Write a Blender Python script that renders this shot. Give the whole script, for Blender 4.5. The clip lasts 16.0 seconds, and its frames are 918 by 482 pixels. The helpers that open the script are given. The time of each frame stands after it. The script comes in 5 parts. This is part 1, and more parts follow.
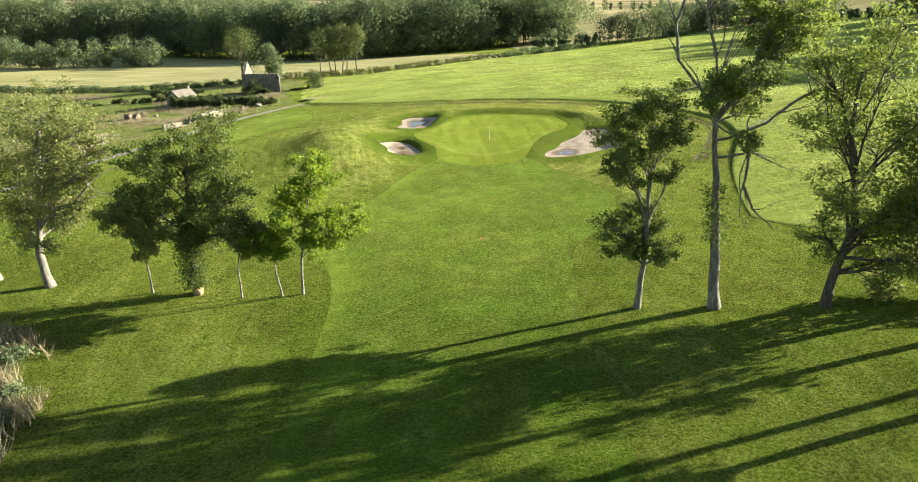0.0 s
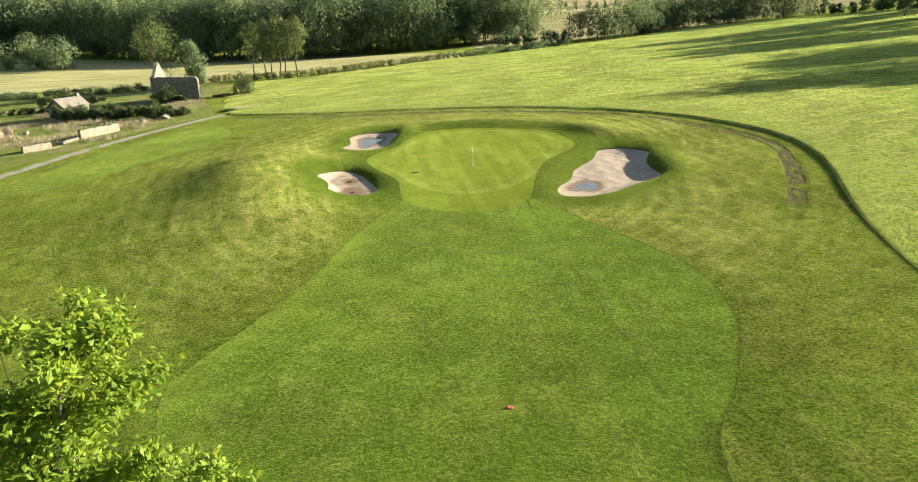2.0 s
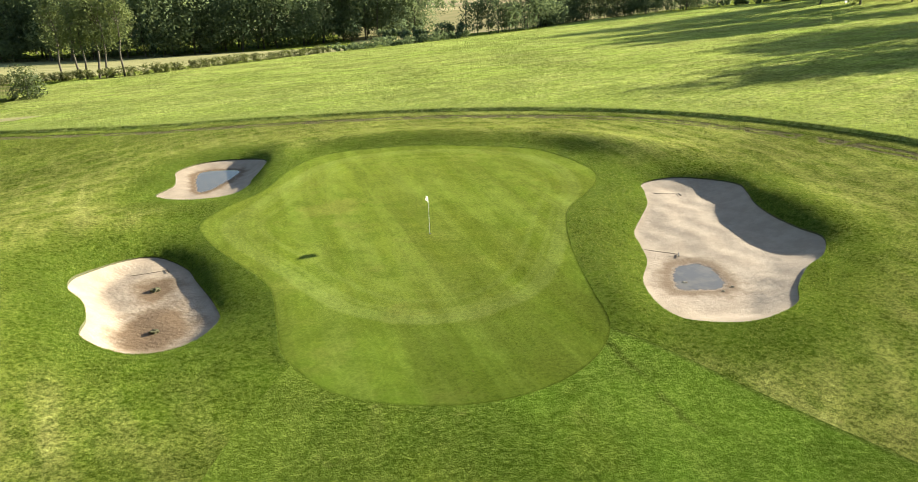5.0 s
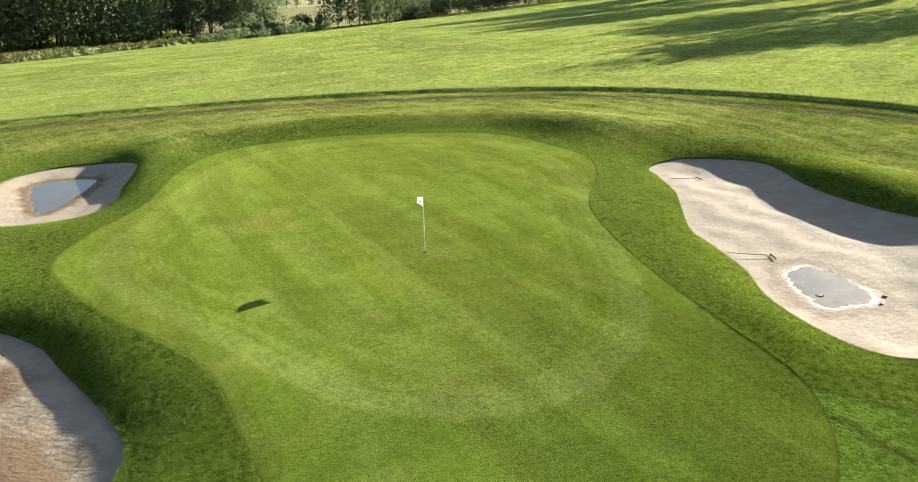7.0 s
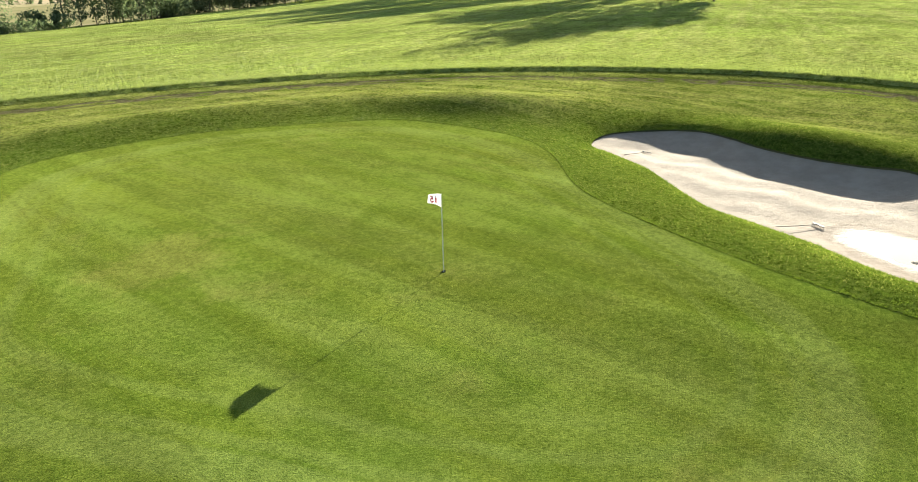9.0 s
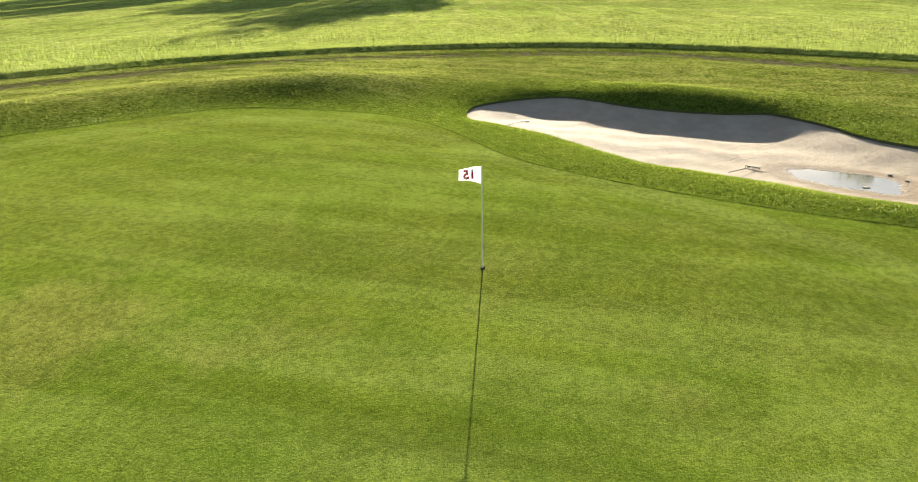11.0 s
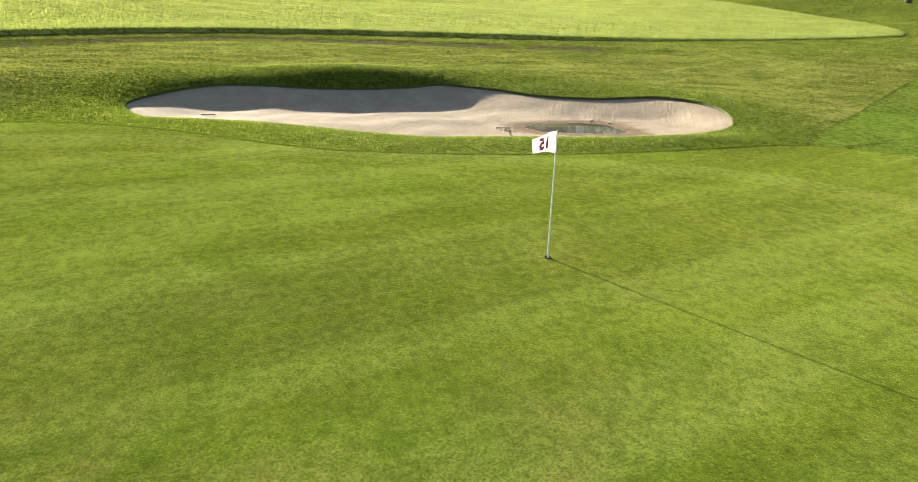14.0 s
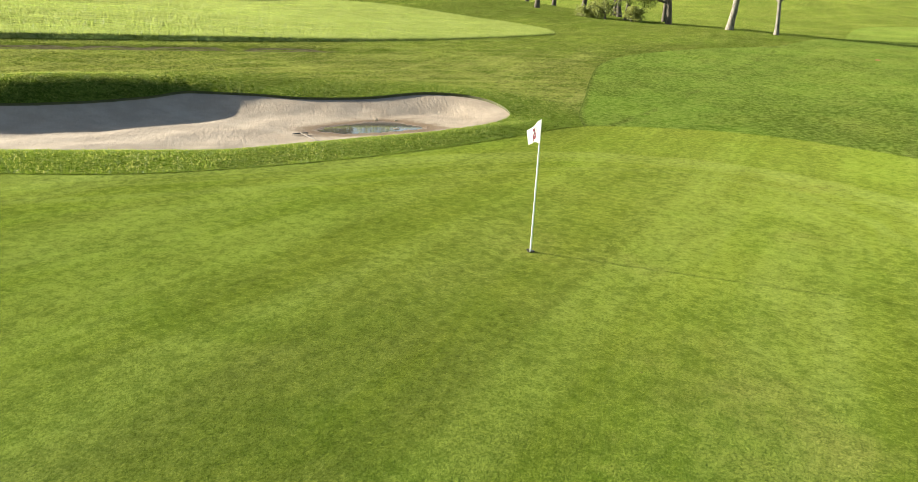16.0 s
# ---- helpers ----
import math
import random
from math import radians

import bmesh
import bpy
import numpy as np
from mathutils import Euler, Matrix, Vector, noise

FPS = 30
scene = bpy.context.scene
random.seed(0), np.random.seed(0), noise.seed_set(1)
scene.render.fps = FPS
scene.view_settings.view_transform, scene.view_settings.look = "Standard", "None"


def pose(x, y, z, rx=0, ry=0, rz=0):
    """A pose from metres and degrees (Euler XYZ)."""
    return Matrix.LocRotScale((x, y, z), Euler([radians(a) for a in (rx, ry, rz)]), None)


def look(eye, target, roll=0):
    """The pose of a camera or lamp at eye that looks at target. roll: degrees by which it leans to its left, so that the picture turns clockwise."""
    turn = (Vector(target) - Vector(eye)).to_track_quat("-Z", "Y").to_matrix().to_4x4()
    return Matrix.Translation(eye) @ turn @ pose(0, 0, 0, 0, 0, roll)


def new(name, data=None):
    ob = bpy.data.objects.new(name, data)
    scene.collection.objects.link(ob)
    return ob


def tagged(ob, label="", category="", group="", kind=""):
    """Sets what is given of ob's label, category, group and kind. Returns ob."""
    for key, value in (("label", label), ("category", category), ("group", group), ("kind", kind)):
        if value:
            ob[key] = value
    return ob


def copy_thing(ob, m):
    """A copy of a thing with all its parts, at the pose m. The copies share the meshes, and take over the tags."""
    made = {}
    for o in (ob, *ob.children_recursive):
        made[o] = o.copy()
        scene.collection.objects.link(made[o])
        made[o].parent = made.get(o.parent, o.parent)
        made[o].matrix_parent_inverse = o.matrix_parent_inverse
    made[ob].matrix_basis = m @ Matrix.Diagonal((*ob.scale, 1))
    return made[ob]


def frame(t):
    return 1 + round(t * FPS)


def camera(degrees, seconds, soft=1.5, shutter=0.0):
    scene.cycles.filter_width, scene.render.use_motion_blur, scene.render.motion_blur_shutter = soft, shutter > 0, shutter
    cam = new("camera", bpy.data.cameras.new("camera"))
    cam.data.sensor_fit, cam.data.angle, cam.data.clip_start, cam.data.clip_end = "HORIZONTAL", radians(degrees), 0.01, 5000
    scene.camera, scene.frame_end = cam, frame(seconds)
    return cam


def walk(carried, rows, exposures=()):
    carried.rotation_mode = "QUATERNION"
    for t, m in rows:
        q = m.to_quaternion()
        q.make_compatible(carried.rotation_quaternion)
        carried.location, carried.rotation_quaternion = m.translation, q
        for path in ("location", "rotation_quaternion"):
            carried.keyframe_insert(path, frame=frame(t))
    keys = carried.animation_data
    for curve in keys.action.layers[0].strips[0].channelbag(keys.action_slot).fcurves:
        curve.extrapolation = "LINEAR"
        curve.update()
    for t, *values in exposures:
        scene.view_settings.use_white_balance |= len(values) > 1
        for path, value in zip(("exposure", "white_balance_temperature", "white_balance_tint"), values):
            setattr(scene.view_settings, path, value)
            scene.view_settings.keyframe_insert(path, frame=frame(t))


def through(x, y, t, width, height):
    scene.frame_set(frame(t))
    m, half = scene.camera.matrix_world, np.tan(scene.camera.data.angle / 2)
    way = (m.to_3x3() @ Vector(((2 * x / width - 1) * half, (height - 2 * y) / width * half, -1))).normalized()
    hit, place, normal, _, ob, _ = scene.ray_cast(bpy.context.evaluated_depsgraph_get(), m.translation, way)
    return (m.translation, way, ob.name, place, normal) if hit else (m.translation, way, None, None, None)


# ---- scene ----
cam = camera(69.9, 16.0, 1.0, 0.0)
# t, x, y, z, yaw, pitch, roll of the drone's camera
PATH = [
    (0, -0.351, -3.387, 21.041, -0.25, -20.1, -0.19),
    (0.5, -1.052, 4.256, 20.311, -1.3, -20.02, -0.14),
    (1, -1.644, 11.912, 19.653, -2.36, -20.02, -0.11),
    (1.5, -1.972, 19.466, 18.928, -3.37, -20.01, -0.12),
    (2, -2.189, 26.953, 17.954, -4.39, -19.98, -0.11),
    (2.5, -2.164, 34.611, 16.854, -5.54, -19.94, -0.12),
    (3, -2.103, 42.115, 15.978, -6.76, -19.91, -0.12),
    (3.5, -2.079, 49.488, 15.037, -8.74, -19.77, -0.05),
    (4, -1.985, 56.104, 14.067, -10.73, -19.66, 0.06),
    (6.5, -4.015, 75.539, 9.688, -24.34, -19.6, 0.44),
    (7, -4.74, 78.248, 9.044, -28.15, -19.46, 0.44),
    (7.5, -5.439, 80.86, 8.448, -31.99, -19.37, 0.4),
    (8, -6.057, 83.381, 7.886, -36.72, -19.27, 0.3),
    (8.5, -6.517, 85.76, 7.388, -42.42, -19.18, 0.36),
    (9, -6.742, 87.971, 6.918, -48.09, -19.08, 0.39),
    (10.25, -7.03, 92.93, 5.88, -62.5, -19.12, -0.12),
    (11.5, -6.764, 97.38, 5.108, -78.93, -19.24, -0.69),
    (12, -6.336, 99.113, 4.861, -86.41, -19.38, -0.47),
    (12.5, -5.822, 100.744, 4.703, -93.97, -19.61, -0.55),
    (13, -5.132, 102.355, 4.548, -101.76, -19.56, -0.34),
    (13.5, -4.344, 103.779, 4.485, -109.56, -19.58, -0.26),
    (14, -3.408, 105.014, 4.383, -117.52, -19.41, 0.14),
    (14.5, -2.433, 106.039, 4.29, -125.34, -19.29, 0.28),
    (15, -1.448, 106.912, 4.233, -133.13, -19.18, 0.24),
    (15.5, -0.434, 107.546, 4.159, -140.42, -19.08, 0.43),
    (16, 0.495, 108.001, 4.094, -147.07, -18.92, 0.39),
]
walk(cam, [(t, pose(x, y, z, 90 + pitch, 0, yaw) @ pose(0, 0, 0, 0, 0, roll)) for t, x, y, z, yaw, pitch, roll in PATH],
     exposures=[(0.0, 2.09, 6350, 10), (3.0, 2.09, 6650, 10), (4.2, 2.09, 6600, 10), (6.4, 2.09, 6150, 9), (9.0, 2.09, 6250, 9), (12.5, 2.09, 6900, 10), (14.5, 2.09, 6550, 10), (16.0, 2.09, 6400, 9)])

# ---------------------------------------------------------------- light
SUN = Vector((7.06, 1.80, 2.27)).normalized()
world = bpy.data.worlds.new("sky")
scene.world = world
world.use_nodes = True
wn = world.node_tree.nodes
sky = wn.new("ShaderNodeTexSky")
sky.sky_type = "NISHITA"
sky.sun_disc = False
sky.sun_elevation = math.asin(SUN.z)
sky.sun_rotation = math.atan2(SUN.x, SUN.y)
sky.air_density, sky.dust_density, sky.ozone_density = 1.0, 1.2, 1.0
world.node_tree.links.new(sky.outputs[0], wn["Background"].inputs[0])
wn["Background"].inputs[1].default_value = 0.050
lamp = bpy.data.lights.new("sun", "SUN")
lamp.energy, lamp.angle, lamp.color = 5.0, radians(0.42), (0.97, 0.91, 0.74)
sun = new("sun", lamp)
sun.matrix_world = look((60, 40, 60), Vector((60, 40, 60)) - SUN)


# ---------------------------------------------------------------- materials
def material(name):
    m = bpy.data.materials.new(name)
    m.use_nodes = True
    return m, m.node_tree.nodes, m.node_tree.links, m.node_tree.nodes["Principled BSDF"]


class Graph:
    """Short hand for building node trees."""

    def __init__(self, name, rough=0.8, spec=0.3):
        self.m, self.n, self.l, self.p = material(name)
        self.p.inputs["Roughness"].default_value = rough
        self.p.inputs["Specular IOR Level"].default_value = spec
        self.co = self.n.new("ShaderNodeTexCoord").outputs["Object"]

    def put(self, socket, value):
        if isinstance(value, bpy.types.NodeSocket):
            self.l.new(value, socket)
        elif isinstance(value, (tuple, list)) and len(value) == 3 and socket.type == "RGBA":
            socket.default_value = (*value, 1)
        else:
            socket.default_value = value

    def scaled(self, sx, sy, sz, turn=0.0, warp=None):
        mp = self.n.new("ShaderNodeMapping")
        mp.inputs["Scale"].default_value = (sx, sy, sz)
        src = warp or self.co
        if turn:
            first = self.n.new("ShaderNodeMapping")
            first.inputs["Rotation"].default_value = (0, 0, radians(turn))
            self.l.new(src, first.inputs["Vector"])
            src = first.outputs[0]
        self.l.new(src, mp.inputs["Vector"])
        return mp.outputs[0]

    def noise(self, scale, detail=3.0, rough=0.55, vec=None, distort=0.0):
        nd = self.n.new("ShaderNodeTexNoise")
        self.put(nd.inputs["Scale"], scale)
        nd.inputs["Detail"].default_value, nd.inputs["Roughness"].default_value = detail, rough
        nd.inputs["Distortion"].default_value = distort
        self.l.new(vec or self.co, nd.inputs["Vector"])
        return nd.outputs[0]

    def voronoi(self, scale, vec=None, feature="F1"):
        nd = self.n.new("ShaderNodeTexVoronoi")
        nd.feature = feature
        nd.inputs["Scale"].default_value = scale
        self.l.new(vec or self.co, nd.inputs["Vector"])
        return nd.outputs["Distance"]

    def wave(self, scale, distort=1.0, turn=0.0, detail=2.0):
        nd = self.n.new("ShaderNodeTexWave")
        nd.inputs["Scale"].default_value, nd.inputs["Distortion"].default_value = scale, distort
        nd.inputs["Detail"].default_value = detail
        nd.inputs["Detail Scale"].default_value = 0.6
        self.l.new(self.scaled(1, 1, 1, turn), nd.inputs["Vector"])
        return nd.outputs["Fac"]

    def ramp(self, fac, lo, hi, a=0.0, b=1.0):
        nd = self.n.new("ShaderNodeMapRange")
        nd.interpolation_type = "SMOOTHSTEP"
        for socket, value in zip(nd.inputs[:5], (fac, lo, hi, a, b)):
            self.put(socket, value)
        return nd.outputs[0]

    def math(self, op, a, b=0.0):
        nd = self.n.new("ShaderNodeMath")
        nd.operation = op
        self.put(nd.inputs[0], a), self.put(nd.inputs[1], b)
        return nd.outputs[0]

    def mix(self, fac, a, b, blend="MIX"):
        nd = self.n.new("ShaderNodeMix")
        nd.data_type, nd.blend_type = "RGBA", blend
        self.put(nd.inputs[0], fac), self.put(nd.inputs[6], a), self.put(nd.inputs[7], b)
        return nd.outputs[2]

    def attr(self, name):
        nd = self.n.new("ShaderNodeAttribute")
        nd.attribute_name = name
        return nd.outputs["Fac"]

    def random(self):
        return self.n.new("ShaderNodeObjectInfo").outputs["Random"]

    def bump(self, height, strength=0.5, distance=0.02):
        nd = self.n.new("ShaderNodeBump")
        nd.inputs["Strength"].default_value, nd.inputs["Distance"].default_value = strength, distance
        self.l.new(height, nd.inputs["Height"])
        self.l.new(nd.outputs[0], self.p.inputs["Normal"])

    def fibres(self, weight, tint):
        """Upright blades catch low light at a grazing view."""
        self.put(self.p.inputs["Sheen Weight"], weight)
        self.p.inputs["Sheen Roughness"].default_value = 0.45
        self.p.inputs["Sheen Tint"].default_value = (*tint, 1)

    def mottle(self, colour, scale, low, high, vec=None):
        """Uneven growth: broad darker and paler patches."""
        tone = self.ramp(self.noise(scale, 5, 0.58, vec, 0.6), 0.36, 0.64, low, high)
        grey = self.n.new("ShaderNodeCombineColor")
        for socket in grey.inputs:
            self.l.new(tone, socket)
        return self.mix(1.0, colour, grey.outputs[0], "MULTIPLY")

    def base(self, colour):
        self.put(self.p.inputs["Base Color"], colour)
        return self

    def leafy(self, colour, amount=0.35, warm=(0.30, 0.36, 0.04)):
        """Lets light through thin blades and leaves."""
        tr = self.n.new("ShaderNodeBsdfTranslucent")
        self.put(tr.inputs[0], self.mix(0.5, colour, warm))
        ms = self.n.new("ShaderNodeMixShader")
        ms.inputs[0].default_value = amount
        self.l.new(self.p.outputs[0], ms.inputs[1])
        self.l.new(tr.outputs[0], ms.inputs[2])
        self.l.new(ms.outputs[0], self.n["Material Output"].inputs[0])


def green_mat():
    g = Graph("putting_green_turf", 1.0, 0.0)
    big, mid, fine = g.noise(0.14, 4), g.noise(0.55, 6, 0.62), g.noise(7, 5, 0.72)
    blot = g.noise(0.33, 3, 0.5, None, 0.8)
    streak = g.noise(1.0, 6, 0.68, g.scaled(0.55, 0.06, 1, -3))
    thread = g.noise(1.0, 4, 0.7, g.scaled(3.2, 0.35, 1, -3))
    band = g.wave(0.125, 1.1, -3)
    c = g.mix(g.ramp(big, 0.36, 0.64), (0.049, 0.082, 0.007), (0.098, 0.122, 0.016))
    c = g.mix(g.ramp(band, 0.25, 0.75, 0, 0.55), c, (0.110, 0.140, 0.026))
    c = g.mix(g.ramp(streak, 0.44, 0.64, 0, 0.42), c, (0.118, 0.142, 0.036))
    c = g.mix(g.ramp(blot, 0.48, 0.64, 0, 0.50), c, (0.038, 0.072, 0.006))
    c = g.mix(g.ramp(mid, 0.44, 0.68, 0, 0.34), c, (0.044, 0.079, 0.007))
    c = g.mix(g.ramp(g.noise(0.24, 5, 0.6), 0.56, 0.70, 0, 0.55), c, (0.141, 0.128, 0.037))
    worn = g.math("ADD", g.attr("worn"), g.math("MULTIPLY", g.math("SUBTRACT", g.noise(0.9, 6, 0.7), 0.5), 1.4))
    c = g.mix(g.ramp(worn, 0.45, 0.95, 0, 0.6), c, (0.165, 0.148, 0.040))
    inner = g.math("ADD", g.attr("inner"), g.math("MULTIPLY", g.math("SUBTRACT", g.noise(0.7, 3), 0.5), 0.30))
    apron = g.ramp(inner, -0.75, -1.05)
    c = g.mix(g.math("MULTIPLY", apron, 0.48), c, (0.050, 0.083, 0.009))
    clean = g.math("MULTIPLY", g.ramp(inner, 0.10, -0.12), g.ramp(inner, -1.0, -0.7))
    c = g.mix(g.math("MULTIPLY", clean, 0.55), c, (0.126, 0.156, 0.042))
    arc = g.math("MULTIPLY", g.ramp(g.math("SINE", g.math("MULTIPLY", inner, 6.2)), 0.0, 0.95, 0, 0.42), g.math("MULTIPLY", g.ramp(inner, 3.2, 0.6), g.ramp(inner, -0.1, 0.1)))
    c = g.mix(arc, c, (0.122, 0.152, 0.038))
    # shadow under the fringe's rim, painted as a dark line round the green
    c = g.mix(g.ramp(g.attr("edge"), 0.0, 0.14, 0.85, 0), c, (0.021, 0.040, 0.004))
    c = g.mix(g.ramp(fine, 0.40, 0.66, 0, 0.34), c, (0.030, 0.055, 0.004))
    c = g.mix(g.ramp(thread, 0.46, 0.66, 0, 0.14), c, (0.128, 0.160, 0.030))
    grain = g.noise(30, 4, 0.78)
    c = g.mix(g.ramp(grain, 0.46, 0.62, 0, 0.58), c, (0.026, 0.050, 0.005))
    c = g.mix(g.ramp(grain, 0.46, 0.34, 0, 0.26), c, (0.165, 0.205, 0.045))
    c = g.mix(g.ramp(g.noise(2.6, 3, 0.6), 0.735, 0.76, 0, 0.7), c, (0.060, 0.048, 0.020))
    c = g.mottle(g.mottle(g.mottle(c, 1.0, 0.74, 1.16, g.scaled(0.40, 0.035, 1, -3)), 0.11, 0.86, 1.12), 0.7, 0.90, 1.08)
    g.base(c)
    g.fibres(g.math("MULTIPLY", g.ramp(fine, 0.38, 0.64, 1.0, 0.4), 0.27), (0.58, 0.66, 0.10))
    g.bump(g.math("ADD", g.noise(26, 4, 0.75), g.math("ADD", g.math("MULTIPLY", mid, 0.5), g.math("MULTIPLY", fine, 0.7))), 0.75, 0.022)
    return g.m


def fairway_mat():
    g = Graph("fairway_turf", 1.0, 0.0)
    big, mid, fine = g.noise(0.06, 5), g.noise(0.5, 7, 0.68), g.noise(5, 6, 0.76)
    streak = g.noise(1.0, 5, 0.65, g.scaled(0.7, 0.05, 1, 4))
    c = g.mix(g.ramp(big, 0.36, 0.64), (0.044, 0.080, 0.007), (0.078, 0.108, 0.012))
    c = g.mix(g.ramp(streak, 0.44, 0.62, 0, 0.40), c, (0.112, 0.132, 0.026))
    c = g.mix(g.ramp(g.noise(0.17, 5, 0.65), 0.46, 0.60, 0, 0.65), c, (0.036, 0.076, 0.005))
    c = g.mix(g.ramp(mid, 0.42, 0.62, 0, 0.50), c, (0.034, 0.064, 0.004))
    c = g.mix(g.ramp(g.noise(0.9, 5, 0.7), 0.58, 0.72, 0, 0.40), c, (0.140, 0.140, 0.040))
    c = g.mix(g.ramp(fine, 0.42, 0.62, 0, 0.34), c, (0.022, 0.044, 0.003))
    west = g.math("ADD", g.attr("west"), g.math("MULTIPLY", g.math("SUBTRACT", g.noise(0.35, 5, 0.65), 0.5), 4.0))
    c = g.mix(g.ramp(west, 3.2, -0.6, 0, 0.9), c, (0.072, 0.110, 0.011))
    c = g.mix(g.ramp(g.attr("edge"), 2.2, 2.5, 0.45, 0), c, (0.042, 0.080, 0.007))
    c = g.mix(g.ramp(g.attr("edge"), 0.0, 0.30, 0.85, 0), c, (0.020, 0.030, 0.004))
    c = g.mottle(g.mottle(c, 0.07, 0.80, 1.20), 0.45, 0.87, 1.16)
    g.base(c)
    g.fibres(g.math("MULTIPLY", g.ramp(fine, 0.40, 0.60, 1.0, 0.2), 0.40), (0.54, 0.64, 0.15))
    g.bump(g.math("ADD", g.noise(8, 6, 0.8), g.math("MULTIPLY", mid, 2.2)), 1.0, 0.075)
    return g.m


def rough_colour(g):
    """Colour, relief and light-catching of mown rough, yellowed and ringed by the mower round the green."""
    big, mid, fine = g.noise(0.06, 5), g.noise(0.45, 7, 0.72), g.noise(6.0, 6, 0.8)
    streak = g.noise(1.0, 5, 0.65, g.scaled(1.1, 0.07, 1, -10))
    dry = g.math("MULTIPLY", g.math("MULTIPLY", g.ramp(g.attr("ring"), 29, 9, 0.26, 1), g.ramp(g.attr("lip"), 1.6, 5.0, 0.05, 1)), g.ramp(g.attr("side"), 0.3, 4, 0.30, 1))
    ring = g.math("SINE", g.math("ADD", g.math("MULTIPLY", g.attr("ring"), 3.4), g.math("MULTIPLY", mid, 3.2)))
    c = g.mix(g.ramp(big, 0.38, 0.62), (0.064, 0.107, 0.008), (0.106, 0.144, 0.016))
    c = g.mix(g.math("MULTIPLY", g.ramp(mid, 0.38, 0.60, 0, 0.62), dry), c, (0.290, 0.290, 0.076))
    c = g.mix(g.math("MULTIPLY", g.ramp(streak, 0.46, 0.66, 0, 0.55), dry), c, (0.370, 0.355, 0.115))
    c = g.mix(g.math("MULTIPLY", g.ramp(ring, 0.0, 1.0, 0, 0.40), dry), c, (0.345, 0.335, 0.100))
    c = g.mix(g.ramp(g.noise(1.3, 6, 0.7), 0.50, 0.66, 0, 0.45), c, (0.046, 0.088, 0.007))
    c = g.mix(g.ramp(fine, 0.44, 0.60, 0, 0.62), c, (0.030, 0.056, 0.004))
    c = g.mix(g.math("MULTIPLY", g.ramp(g.noise(0.8, 6, 0.75), 0.64, 0.72, 0, 0.6), dry), c, (0.144, 0.107, 0.052))
    lift = g.math("ADD", g.math("ADD", g.noise(5, 7, 0.82), g.math("MULTIPLY", mid, 1.9)), g.math("MULTIPLY", ring, 0.12))
    c = g.mix(g.math("MULTIPLY", g.ramp(g.attr("lip"), 2.8, 0.8, 0, 0.55), g.ramp(g.noise(2.2, 5, 0.7), 0.35, 0.6, 0.3, 1)), c, (0.044, 0.086, 0.006))
    c = g.mottle(g.mottle(c, 0.11, 0.80, 1.20), 0.8, 0.82, 1.14)
    catch = g.ramp(fine, 0.40, 0.60, 1.0, 0.1)
    return c, lift, catch


def rough_mat():
    g = Graph("rough_grass", 1.0, 0.0)
    c, lift, catch = rough_colour(g)
    g.base(c)
    g.fibres(g.math("MULTIPLY", catch, 0.50), (0.56, 0.60, 0.14))
    g.bump(lift, 1.0, 0.28)
    return g.m


def track_mat():
    """Grass worn to mud in two wheel ruts."""
    g = Graph("worn_track", 1.0, 0.0)
    c, lift, catch = rough_colour(g)
    g.fibres(g.math("MULTIPLY", catch, 0.3), (0.56, 0.60, 0.14))
    rut = g.ramp(g.math("ABSOLUTE", g.math("SUBTRACT", g.attr("edge"), 0.55)), 0.12, 0.34, 1, 0)
    worn = g.math("MULTIPLY", rut, g.ramp(g.math("ADD", g.attr("mud"), g.math("SUBTRACT", g.noise(0.9, 5, 0.7), 0.5)), 0.15, 0.45))
    soil = g.mix(g.ramp(g.noise(3.0, 5, 0.75), 0.4, 0.6), (0.060, 0.050, 0.028), (0.150, 0.130, 0.078))
    g.base(g.mix(worn, c, soil))
    g.bump(g.math("SUBTRACT", g.math("MULTIPLY", lift, 1.4), worn), 1.0, 0.22)
    return g.m


